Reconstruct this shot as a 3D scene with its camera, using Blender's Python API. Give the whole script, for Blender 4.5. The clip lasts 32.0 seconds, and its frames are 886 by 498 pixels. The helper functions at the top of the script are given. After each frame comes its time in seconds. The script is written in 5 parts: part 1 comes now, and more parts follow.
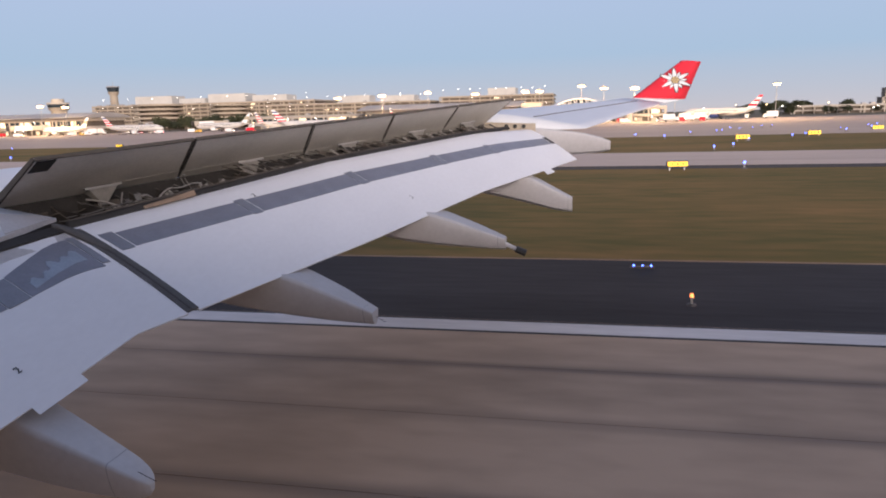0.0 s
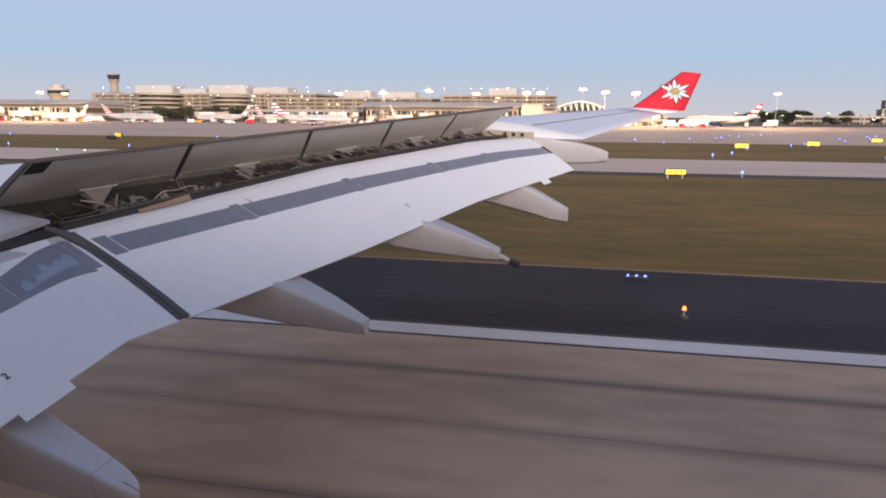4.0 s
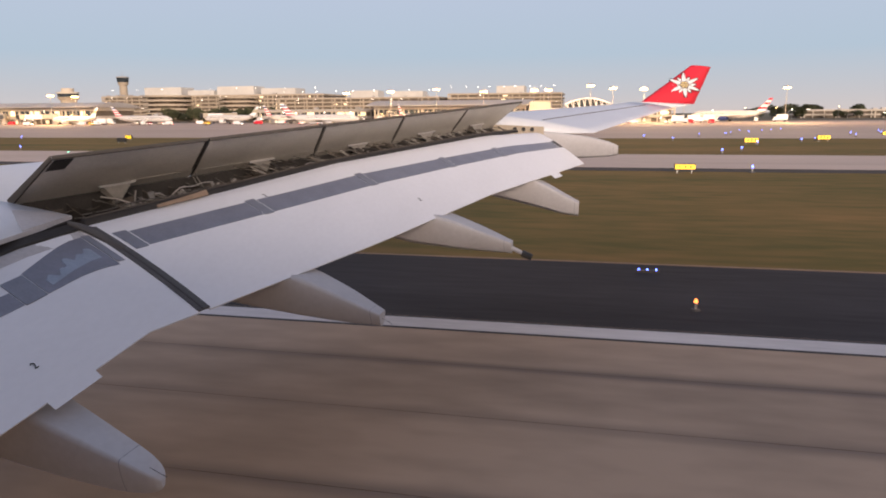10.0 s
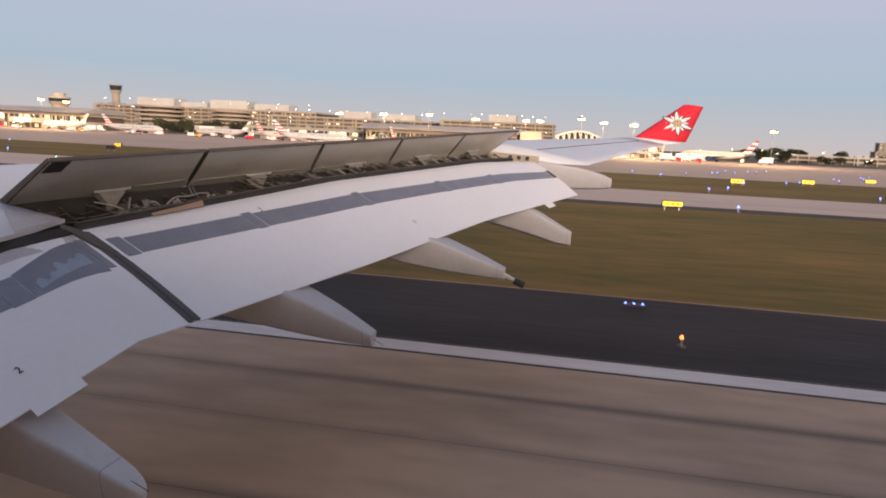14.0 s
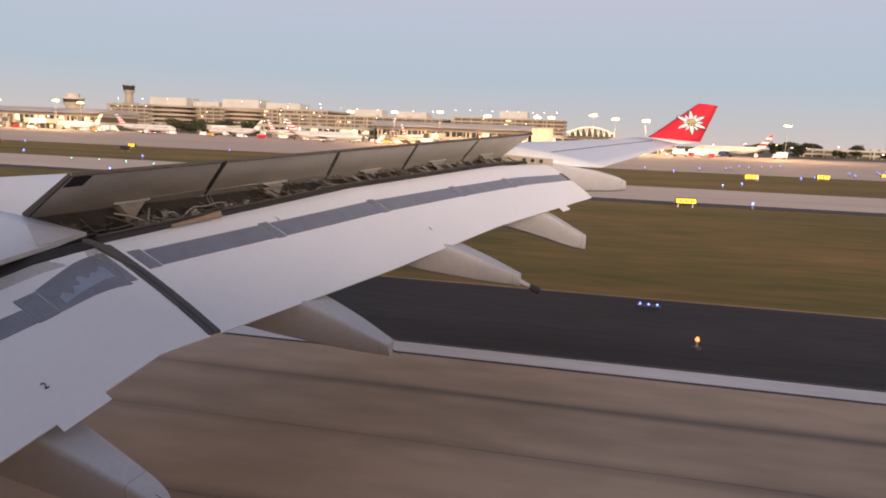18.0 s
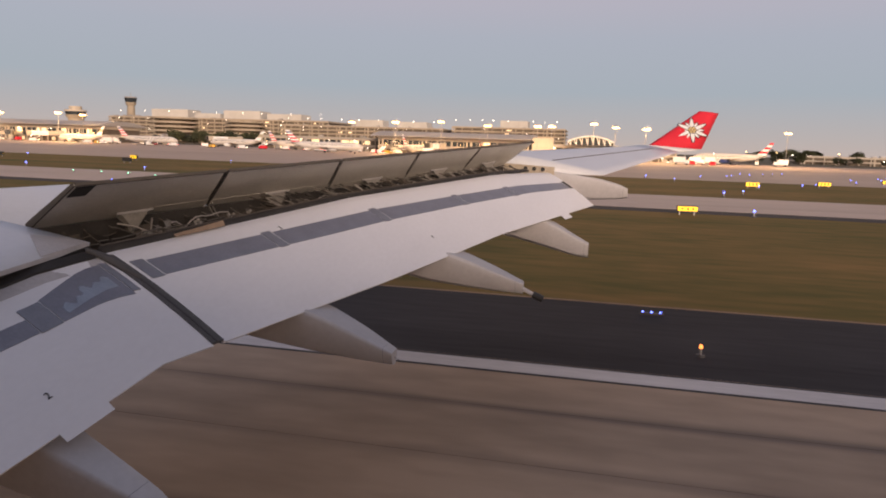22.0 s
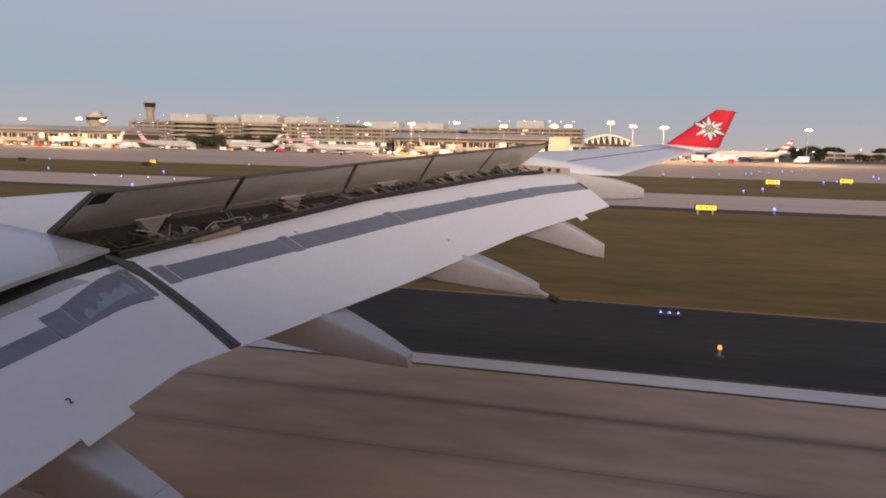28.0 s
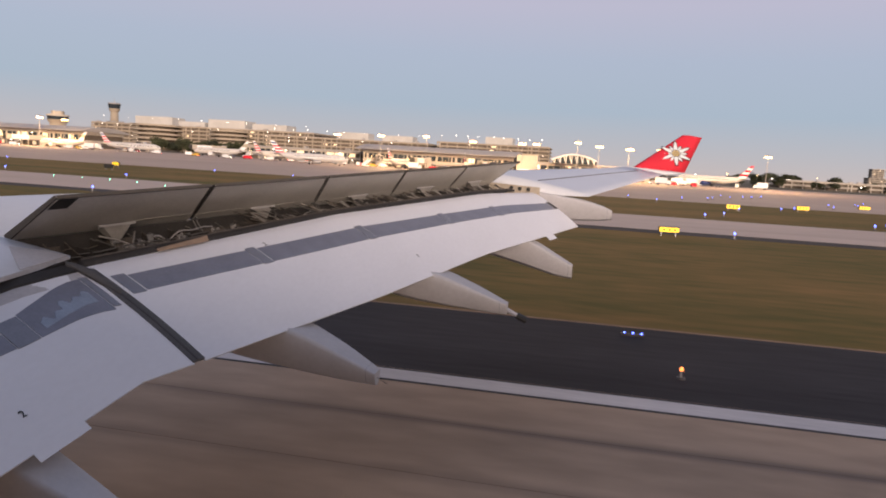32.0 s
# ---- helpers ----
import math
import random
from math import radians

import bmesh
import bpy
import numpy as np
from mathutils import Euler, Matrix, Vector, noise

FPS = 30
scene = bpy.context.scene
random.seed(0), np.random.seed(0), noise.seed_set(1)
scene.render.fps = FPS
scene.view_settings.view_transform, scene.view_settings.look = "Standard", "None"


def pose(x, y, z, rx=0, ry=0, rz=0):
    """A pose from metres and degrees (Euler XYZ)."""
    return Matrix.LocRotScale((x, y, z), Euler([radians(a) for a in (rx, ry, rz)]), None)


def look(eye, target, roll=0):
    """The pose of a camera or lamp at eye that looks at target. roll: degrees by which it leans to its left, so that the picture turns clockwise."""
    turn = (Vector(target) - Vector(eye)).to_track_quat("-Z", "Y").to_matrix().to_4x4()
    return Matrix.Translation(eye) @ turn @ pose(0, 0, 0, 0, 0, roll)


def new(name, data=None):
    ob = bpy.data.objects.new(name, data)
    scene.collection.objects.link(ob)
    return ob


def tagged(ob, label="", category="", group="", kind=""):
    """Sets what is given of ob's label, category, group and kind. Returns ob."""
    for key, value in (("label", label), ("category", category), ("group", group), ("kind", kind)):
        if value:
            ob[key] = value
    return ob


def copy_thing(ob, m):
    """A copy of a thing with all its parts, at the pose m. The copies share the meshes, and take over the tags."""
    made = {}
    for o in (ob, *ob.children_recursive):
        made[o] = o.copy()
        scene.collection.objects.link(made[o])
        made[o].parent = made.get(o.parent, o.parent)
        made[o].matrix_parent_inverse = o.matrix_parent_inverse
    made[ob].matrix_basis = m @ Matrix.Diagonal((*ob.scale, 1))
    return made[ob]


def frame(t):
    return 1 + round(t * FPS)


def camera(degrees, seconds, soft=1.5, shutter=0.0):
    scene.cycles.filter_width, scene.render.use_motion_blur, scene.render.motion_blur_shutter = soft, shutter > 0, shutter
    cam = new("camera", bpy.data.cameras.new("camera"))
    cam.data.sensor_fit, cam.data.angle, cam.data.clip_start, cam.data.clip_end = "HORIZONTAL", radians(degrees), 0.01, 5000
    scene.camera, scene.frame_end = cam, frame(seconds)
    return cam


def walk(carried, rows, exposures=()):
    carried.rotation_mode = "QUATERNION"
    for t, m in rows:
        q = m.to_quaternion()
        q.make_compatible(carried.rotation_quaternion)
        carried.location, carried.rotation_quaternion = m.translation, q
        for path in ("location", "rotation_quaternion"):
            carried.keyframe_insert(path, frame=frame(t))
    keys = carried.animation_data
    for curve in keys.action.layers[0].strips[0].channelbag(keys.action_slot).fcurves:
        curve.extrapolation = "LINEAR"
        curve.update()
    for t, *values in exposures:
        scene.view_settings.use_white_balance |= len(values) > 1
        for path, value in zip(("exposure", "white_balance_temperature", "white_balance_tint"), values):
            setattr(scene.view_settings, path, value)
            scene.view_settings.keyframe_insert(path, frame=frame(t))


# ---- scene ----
PATH = [
    (0.0, 0.188, 0.102, 5.499, 79.05, 1.49, 11.72),
    (0.5, 0.205, 0.084, 5.526, 78.48, 1.02, 11.89),
    (1.0, 0.214, 0.068, 5.589, 78.85, 0.47, 12.37),
    (1.5, 0.216, 0.062, 5.646, 79.34, -0.00, 12.03),
    (2.0, 0.216, 0.069, 5.670, 79.45, -0.17, 11.53),
    (2.5, 0.211, 0.079, 5.686, 79.09, -0.39, 11.46),
    (3.0, 0.204, 0.087, 5.707, 79.21, -0.75, 11.31),
    (3.5, 0.209, 0.104, 5.712, 78.99, -0.82, 11.54),
    (4.0, 0.228, 0.127, 5.697, 78.91, -0.35, 11.77),
    (4.5, 0.247, 0.141, 5.676, 78.66, -0.37, 11.98),
    (6.5, 0.241, 0.029, 5.629, 79.42, -2.10, 11.10),
    (7.0, 0.234, 0.021, 5.652, 79.76, -1.45, 10.82),
    (7.5, 0.224, 0.015, 5.668, 79.57, -0.55, 11.75),
    (8.0, 0.217, 0.008, 5.673, 78.80, 0.29, 12.18),
    (8.5, 0.215, -0.000, 5.673, 78.60, -0.10, 12.78),
    (9.0, 0.213, -0.010, 5.673, 78.82, -0.02, 13.55),
    (9.5, 0.205, -0.017, 5.661, 78.85, -0.01, 13.57),
    (10.0, 0.186, -0.013, 5.625, 78.79, 0.37, 12.39),
    (10.5, 0.162, -0.000, 5.574, 79.44, 0.99, 13.04),
    (11.0, 0.139, 0.006, 5.537, 79.63, -1.01, 13.28),
    (11.5, 0.112, 0.002, 5.527, 79.76, -1.68, 12.39),
    (12.0, 0.085, -0.006, 5.539, 80.11, -2.15, 12.12),
    (12.5, 0.068, -0.015, 5.573, 80.61, -2.47, 12.06),
    (13.0, 0.060, -0.019, 5.600, 80.68, -3.03, 12.27),
    (13.5, 0.049, -0.016, 5.598, 80.64, -2.88, 12.53),
    (14.0, 0.039, -0.018, 5.599, 80.87, -2.72, 11.67),
    (14.5, 0.033, -0.028, 5.627, 80.75, -2.69, 11.58),
    (16.5, -0.016, -0.051, 5.735, 80.31, -2.58, 11.77),
    (17.0, -0.020, -0.045, 5.752, 80.29, -2.62, 11.99),
    (17.5, -0.026, -0.040, 5.764, 80.32, -2.44, 12.57),
    (18.0, -0.032, -0.037, 5.769, 80.58, -2.23, 12.59),
    (18.5, -0.039, -0.031, 5.769, 80.76, -1.98, 12.07),
    (19.0, -0.047, -0.025, 5.764, 81.08, -1.79, 11.65),
    (19.5, -0.051, -0.023, 5.756, 81.24, -1.99, 11.73),
    (20.0, -0.052, -0.028, 5.748, 81.37, -2.20, 11.77),
    (20.5, -0.055, -0.033, 5.743, 81.69, -2.54, 10.66),
    (21.0, -0.058, -0.034, 5.741, 81.59, -2.19, 11.37),
    (21.5, -0.056, -0.034, 5.741, 81.50, -2.17, 12.15),
    (22.0, -0.050, -0.035, 5.745, 81.38, -1.86, 12.66),
    (22.5, -0.046, -0.034, 5.749, 81.42, -1.97, 13.23),
    (23.0, -0.044, -0.031, 5.753, 81.55, -1.35, 13.16),
    (23.5, -0.043, -0.029, 5.762, 81.39, -1.62, 13.16),
    (24.0, -0.041, -0.028, 5.772, 81.15, -1.23, 13.22),
    (24.5, -0.039, -0.033, 5.780, 81.12, -0.80, 13.68),
    (25.0, -0.038, -0.037, 5.782, 81.30, -1.12, 13.51),
    (25.5, -0.040, -0.035, 5.775, 81.05, -0.56, 14.08),
    (26.0, -0.039, -0.033, 5.765, 81.13, -0.86, 14.81),
    (26.5, -0.027, -0.037, 5.762, 81.06, -0.56, 15.09),
    (28.5, -0.012, -0.052, 5.790, 81.62, -1.74, 13.42),
    (29.0, -0.034, -0.043, 5.782, 81.79, -2.54, 13.15),
    (29.5, -0.047, -0.040, 5.790, 81.95, -2.87, 13.01),
    (30.0, -0.053, -0.037, 5.807, 82.14, -3.24, 12.52),
    (30.5, -0.063, -0.030, 5.821, 82.34, -3.25, 12.15),
    (31.0, -0.080, -0.024, 5.827, 82.49, -3.42, 11.78),
    (31.5, -0.097, -0.018, 5.829, 82.58, -3.48, 11.53),
    (32.0, -0.105, -0.013, 5.826, 82.65, -3.34, 11.40),
]
cam = camera(66.0, 32.0, soft=1.9)
EXPOSURES = [
    (0.0, 0.40, 6040, 11.5), (1.0, 0.47, 6040, 13.5), (2.0, 0.04, 6150, 17.0), (3.0, 0.07, 5990, 13.5), (4.0, 0.47, 6060, 11.5),
    (7.0, 0.47, 6390, 11.5), (8.0, 0.52, 6500, 11.0), (9.0, 0.49, 6640, 11.5), (11.0, 0.38, 6780, 12.0), (12.0, 0.26, 6800, 12.0), (13.0, 0.41, 6850, 12.5),
    (14.0, 0.35, 6830, 12.5), (17.0, 0.43, 7000, 13.5), (18.0, 0.41, 7050, 13.5), (19.0, 0.43, 7300, 15.5), (20.0, 0.10, 7450, 17.5), (21.0, 0.17, 7480, 17.0), (23.0, 0.04, 7250, 15.5),
    (24.0, 0.07, 7050, 14.5), (25.0, 0.06, 6900, 14.0), (26.0, 0.04, 6750, 13.5), (29.0, 0.08, 6760, 13.5), (30.0, 0.28, 6860, 14.0), (32.0, 0.26, 6760, 14.0),
]
walk(cam, [(r[0], pose(*r[1:])) for r in PATH], EXPOSURES)

# ---- sky and light ----
world = bpy.data.worlds.new("dusk_sky")
scene.world = world
world.use_nodes = True
wn, wl = world.node_tree.nodes, world.node_tree.links
wn.clear()
w_out = wn.new("ShaderNodeOutputWorld")
w_bg = wn.new("ShaderNodeBackground")
w_co = wn.new("ShaderNodeTexCoord")
w_sep = wn.new("ShaderNodeSeparateXYZ")
wl.new(w_co.outputs["Generated"], w_sep.inputs[0])


def sky_ramp(stops):
    r = wn.new("ShaderNodeValToRGB")
    e = r.color_ramp.elements
    e[0].position, e[0].color = stops[0][0], (*stops[0][1], 1)
    e[1].position, e[1].color = stops[-1][0], (*stops[-1][1], 1)
    for at, col in stops[1:-1]:
        k = e.new(at)
        k.color = (*col, 1)
    wl.new(w_sep.outputs["Z"], r.inputs[0])
    return r


EAST = [(0.0, (0.46, 0.42, 0.42)), (0.025, (0.41, 0.415, 0.445)), (0.08, (0.325, 0.41, 0.50)), (0.15, (0.345, 0.415, 0.525)), (0.22, (0.405, 0.42, 0.535)),
        (0.35, (0.36, 0.36, 0.475)), (0.60, (0.245, 0.28, 0.40)), (1.0, (0.175, 0.215, 0.33))]
WEST = [(0.0, (0.84, 0.60, 0.40)), (0.08, (0.80, 0.61, 0.45)), (0.25, (0.55, 0.48, 0.44)), (0.60, (0.30, 0.31, 0.38)),
        (1.0, (0.175, 0.215, 0.33))]
w_east, w_west = sky_ramp(EAST), sky_ramp(WEST)
w_side = wn.new("ShaderNodeMapRange")
w_side.interpolation_type = "SMOOTHSTEP"
for k, v in enumerate((-0.30, 0.85, 0.0, 1.0)):
    w_side.inputs[1 + k].default_value = v
w_dot = wn.new("ShaderNodeVectorMath")
w_dot.operation = "DOT_PRODUCT"
w_dot.inputs[1].default_value = (0.47, -0.88, 0.0)
wl.new(w_co.outputs["Generated"], w_dot.inputs[0])
wl.new(w_dot.outputs["Value"], w_side.inputs[0])
w_mix = wn.new("ShaderNodeMix")
w_mix.data_type = "RGBA"
wl.new(w_side.outputs[0], w_mix.inputs["Factor"])
wl.new(w_east.outputs[0], w_mix.inputs[6])
wl.new(w_west.outputs[0], w_mix.inputs[7])
w_bg.inputs[1].default_value = 1.0
wl.new(w_mix.outputs[2], w_bg.inputs[0])
wl.new(w_bg.outputs[0], w_out.inputs[0])

sun = new("sun", bpy.data.lights.new("sun", "SUN"))
sun.data.energy, sun.data.angle, sun.data.color = 3.1, radians(20), (1.0, 0.82, 0.70)
sun.matrix_world = look((32, -60, 15), (0, 0, 0))


# ---- materials ----
def material(name, base, rough=0.6, metal=0.0, vary=0.12, scale=2.0, fine=30.0, bump=0.0, stretch=(1, 1, 1), per_object=0.0, stain=None, coat=0.0, span=(0.25, 0.72), bands=None, spec=0.5):
    m = bpy.data.materials.new(name)
    m.use_nodes = True
    nt = m.node_tree
    n, l = nt.nodes, nt.links
    b = n["Principled BSDF"]
    b.inputs["Roughness"].default_value, b.inputs["Metallic"].default_value = rough, metal
    b.inputs["Coat Weight"].default_value, b.inputs["Specular IOR Level"].default_value = coat, spec
    co, mp = n.new("ShaderNodeTexCoord"), n.new("ShaderNodeMapping")
    geo = n.new("ShaderNodeNewGeometry")
    mp.inputs["Scale"].default_value = stretch
    l.new(geo.outputs["Position"], mp.inputs[0])
    big, small = n.new("ShaderNodeTexNoise"), n.new("ShaderNodeTexNoise")
    big.inputs["Scale"].default_value, small.inputs["Scale"].default_value = scale, fine
    big.inputs["Detail"].default_value, small.inputs["Detail"].default_value = 5, 3
    l.new(mp.outputs[0], big.inputs["Vector"])
    l.new(mp.outputs[0], small.inputs["Vector"])
    mix = n.new("ShaderNodeMath")
    mix.operation = "MULTIPLY_ADD"
    mix.inputs[1].default_value = 0.6
    l.new(big.outputs["Fac"], mix.inputs[0])
    sm = n.new("ShaderNodeMath")
    sm.operation = "MULTIPLY"
    sm.inputs[1].default_value = 0.4
    l.new(small.outputs["Fac"], sm.inputs[0])
    l.new(sm.outputs[0], mix.inputs[2])
    fac = mix.outputs[0]
    if per_object:
        info, add = n.new("ShaderNodeObjectInfo"), n.new("ShaderNodeMath")
        add.operation = "MULTIPLY_ADD"
        add.inputs[1].default_value = per_object
        l.new(info.outputs["Random"], add.inputs[0])
        l.new(fac, add.inputs[2])
        fac = add.outputs[0]
    ramp = n.new("ShaderNodeValToRGB")
    dark = stain or tuple(c * (1 - 2.2 * vary) for c in base)
    e0, e1 = ramp.color_ramp.elements
    e0.position, e0.color = span[0], (*dark, 1)
    e1.position, e1.color = span[1], (*[min(1, c * (1 + 1.0 * vary)) for c in base], 1)
    l.new(fac, ramp.inputs[0])
    colour = ramp.outputs[0]
    if bands:
        # Soft stained bands along x, at the given y, broken up by a long noise.
        rows_y, half, weight, tint = bands
        sep = n.new("ShaderNodeSeparateXYZ")
        l.new(geo.outputs["Position"], sep.inputs[0])
        near = None
        for yy in rows_y:
            d = n.new("ShaderNodeMath")
            d.operation = "SUBTRACT"
            d.inputs[1].default_value = yy
            l.new(sep.outputs["Y"], d.inputs[0])
            q = n.new("ShaderNodeMath")
            q.operation = "ABSOLUTE"
            l.new(d.outputs[0], q.inputs[0])
            if near:
                k = n.new("ShaderNodeMath")
                k.operation = "MINIMUM"
                l.new(near, k.inputs[0])
                l.new(q.outputs[0], k.inputs[1])
                near = k.outputs[0]
            else:
                near = q.outputs[0]
        fall = n.new("ShaderNodeMapRange")
        fall.interpolation_type = "SMOOTHSTEP"
        for k, v in enumerate((0.02, half, 1.0, 0.0)):
            fall.inputs[1 + k].default_value = v
        l.new(near, fall.inputs[0])
        lm_, ln = n.new("ShaderNodeMapping"), n.new("ShaderNodeTexNoise")
        lm_.inputs["Scale"].default_value = (0.05, 1.2, 1.0)
        ln.inputs["Scale"].default_value, ln.inputs["Detail"].default_value = 1.0, 4
        l.new(geo.outputs["Position"], lm_.inputs[0])
        l.new(lm_.outputs[0], ln.inputs["Vector"])
        lr = n.new("ShaderNodeMapRange")
        for k, v in enumerate((0.35, 0.62, 0.25 * weight, weight)):
            lr.inputs[1 + k].default_value = v
        l.new(ln.outputs["Fac"], lr.inputs[0])
        mu = n.new("ShaderNodeMath")
        mu.operation = "MULTIPLY"
        l.new(fall.outputs[0], mu.inputs[0])
        l.new(lr.outputs[0], mu.inputs[1])
        cm = n.new("ShaderNodeMix")
        cm.data_type = "RGBA"
        cm.inputs[7].default_value = (*tint, 1)
        l.new(mu.outputs[0], cm.inputs["Factor"])
        l.new(colour, cm.inputs[6])
        colour = cm.outputs[2]
    l.new(colour, b.inputs["Base Color"])
    if bump:
        bp = n.new("ShaderNodeBump")
        bp.inputs["Strength"].default_value, bp.inputs["Distance"].default_value = bump, 0.02
        l.new(fac, bp.inputs["Height"])
        l.new(bp.outputs[0], b.inputs["Normal"])
    return m


def glow(name, col, power):
    m = bpy.data.materials.new(name)
    m.use_nodes = True
    b = m.node_tree.nodes["Principled BSDF"]
    b.inputs["Base Color"].default_value = (*col, 1)
    b.inputs["Emission Color"].default_value = (*col, 1)
    b.inputs["Emission Strength"].default_value = power
    return m


WING = material("wing_paint", (0.62, 0.645, 0.685), 0.42, vary=0.035, scale=0.7, fine=9, stretch=(1, 1, 1), bump=0.02, coat=0.15)
FLAP = material("flap_paint", (0.77, 0.765, 0.78), 0.45, vary=0.03, scale=0.8, fine=12, stretch=(1.5, 0.7, 1), bump=0.02, coat=0.1)
FAIR = material("fairing_paint", (0.48, 0.47, 0.48), 0.65, vary=0.07, scale=1.5, fine=14)
# Darker than the real paint, so the unseen fuselage bounces little light.
BELLY = material("belly_low_bounce_grey", (0.09, 0.09, 0.105), 0.5, vary=0.06, scale=0.5, fine=6)
STRIP = material("bare_grey_strip", (0.23, 0.235, 0.275), 0.35, vary=0.10, scale=3, fine=25, metal=0.2)
# Dull grey of the rear edge parts; on the flap nose it paints shade.
LEAD = material("dull_grey_and_edge_shade", (0.50, 0.48, 0.48), 0.5, vary=0.12, scale=2, fine=20)
STRIPEDGE = material("bare_joint_plate", (0.245, 0.252, 0.285), 0.35, vary=0.10, scale=5, fine=40, metal=0.3)
SPOIL = material("spoiler_underside", (0.66, 0.63, 0.58), 0.5, vary=0.10, scale=1.2, fine=18, bump=0.05)
SPOILEDGE = material("spoiler_dark_edge", (0.09, 0.078, 0.065), 0.9, vary=0.1)
# Near-black bay metal, with the shade of recesses and gaps put into its colour.
BAY = material("bay_metal_and_shade", (0.040, 0.036, 0.033), 0.7, vary=0.25, scale=3, fine=22, metal=0.2)
BAYLIGHT = material("bay_primer_metal", (0.22, 0.21, 0.195), 0.45, vary=0.22, scale=4, fine=30, metal=0.5)
BAYMID = material("bay_brown_primer", (0.095, 0.08, 0.066), 0.65, vary=0.3, scale=4, fine=30)
FITTING = material("fitting_primer", (0.24, 0.225, 0.205), 0.6, vary=0.2, scale=6, fine=40)
DRAB = material("drab_doubler", (0.62, 0.585, 0.53), 0.55, vary=0.12, scale=2, fine=20)
PRIMER = material("tan_primer", (0.42, 0.36, 0.28), 0.6, vary=0.15, scale=4, fine=30)
GREYSEAL = material("grey_rubber_seal", (0.095, 0.09, 0.088), 0.7, vary=0.15, scale=5, fine=40)
SEAL = material("rubber_seal", (0.06, 0.055, 0.055), 0.6, vary=0.2, scale=6, fine=40)
TAN = material("primed_shroud", (0.30, 0.21, 0.14), 0.6, vary=0.15, scale=6, fine=40)
RED = material("red_paint", (0.70, 0.020, 0.040), 0.8, vary=0.04, scale=2, fine=20)
WHITE = material("white_paint", (0.80, 0.80, 0.78), 0.45, vary=0.04, scale=2, fine=20)
YELLOW = material("yellow_paint", (0.72, 0.45, 0.06), 0.45, vary=0.05)
FLORET = material("pale_yellow_paint", (0.78, 0.58, 0.26), 0.6, vary=0.05)
BLACK = material("black_paint", (0.02, 0.02, 0.02), 0.5, vary=0.1)
PATCH = material("worn_bare_patch", (0.33, 0.37, 0.43), 0.3, vary=0.1, scale=6, fine=40, metal=0.4)
CONCRETE = material("runway_concrete", (0.405, 0.290, 0.203), 0.85, spec=0.3, vary=0.16, scale=0.20, fine=1.6, bump=0.06, span=(0.30, 0.68), stretch=(0.30, 0.8, 1), per_object=0.12, bands=((6.0, 9.0, 11.85, 14.5), 0.42, 0.7, (0.13, 0.10, 0.085)))
TAXI = material("taxiway_concrete", (0.47, 0.37, 0.31), 0.85, vary=0.10, scale=0.15, fine=2, bump=0.1, stretch=(0.2, 1, 1), per_object=0.08)
APRON = material("apron_concrete", (0.43, 0.325, 0.26), 0.85, vary=0.10, scale=0.03, fine=0.6, stretch=(0.3, 1, 1))
ASPHALT = material("shoulder_asphalt", (0.040, 0.035, 0.037), 0.88, spec=0.25, vary=0.30, scale=0.22, fine=3, bump=0.3, stretch=(0.15, 1, 1))
GRASS = material("dry_grass", (0.190, 0.113, 0.042), 0.95, vary=0.20, scale=0.07, fine=0.9, bump=0.3, stretch=(0.30, 1, 1), stain=(0.074, 0.079, 0.022), span=(0.34, 0.63), spec=0.1)
EARTH = material("far_ground", (0.12, 0.09, 0.05), 0.95, vary=0.2, scale=0.02, fine=0.3, stain=(0.06, 0.06, 0.03))
LINE = material("runway_white_paint", (0.66, 0.61, 0.585), 0.7, vary=0.14, scale=1.0, fine=9, stretch=(0.15, 1, 1))
LINEEDGE = material("black_paint_border", (0.03, 0.028, 0.028), 0.8, vary=0.2)
JOINT = material("joint_filler", (0.12, 0.093, 0.08), 0.9, vary=0.2)
STUCCO = material("beige_concrete_wall", (0.41, 0.345, 0.265), 0.8, vary=0.12, scale=0.08, fine=1.2)
PALE = material("pale_wall", (0.45, 0.40, 0.33), 0.75, vary=0.08, scale=0.1, fine=1.5)
PALEROOF = material("pale_plant_room", (0.52, 0.50, 0.46), 0.7, vary=0.1, scale=0.1, fine=1.2)
ROOF = material("grey_metal_roof", (0.38, 0.36, 0.34), 0.55, vary=0.1, scale=0.06, fine=1, metal=0.2)
# Dark brown that puts the shade inside the storey openings into the colour.
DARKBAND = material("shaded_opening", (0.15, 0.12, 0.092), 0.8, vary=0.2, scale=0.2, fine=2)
GLASS = material("dark_window_glass", (0.04, 0.05, 0.06), 0.12, vary=0.2, scale=0.3, fine=3)
STEEL = material("painted_steel", (0.40, 0.38, 0.36), 0.5, vary=0.1, metal=0.4)
JET = material("airliner_white", (0.60, 0.57, 0.53), 0.4, vary=0.05, scale=0.3, fine=3, coat=0.2)
NAVY = material("navy_paint", (0.03, 0.05, 0.18), 0.4)
GREENP = material("tan_tail_paint", (0.42, 0.38, 0.27), 0.5)
LEAF = material("tree_foliage", (0.055, 0.062, 0.028), 0.8, vary=0.35, scale=0.25, fine=2)
BARK = material("tree_bark", (0.10, 0.075, 0.055), 0.9, vary=0.2, scale=2, fine=12, bump=0.4)
TYRE = material("tyre_rubber", (0.03, 0.03, 0.03), 0.8)
SODIUM = glow("sodium_lamp_glow", (1.0, 0.66, 0.28), 7)
WARMWIN = glow("lit_interior", (1.0, 0.80, 0.52), 0.62)
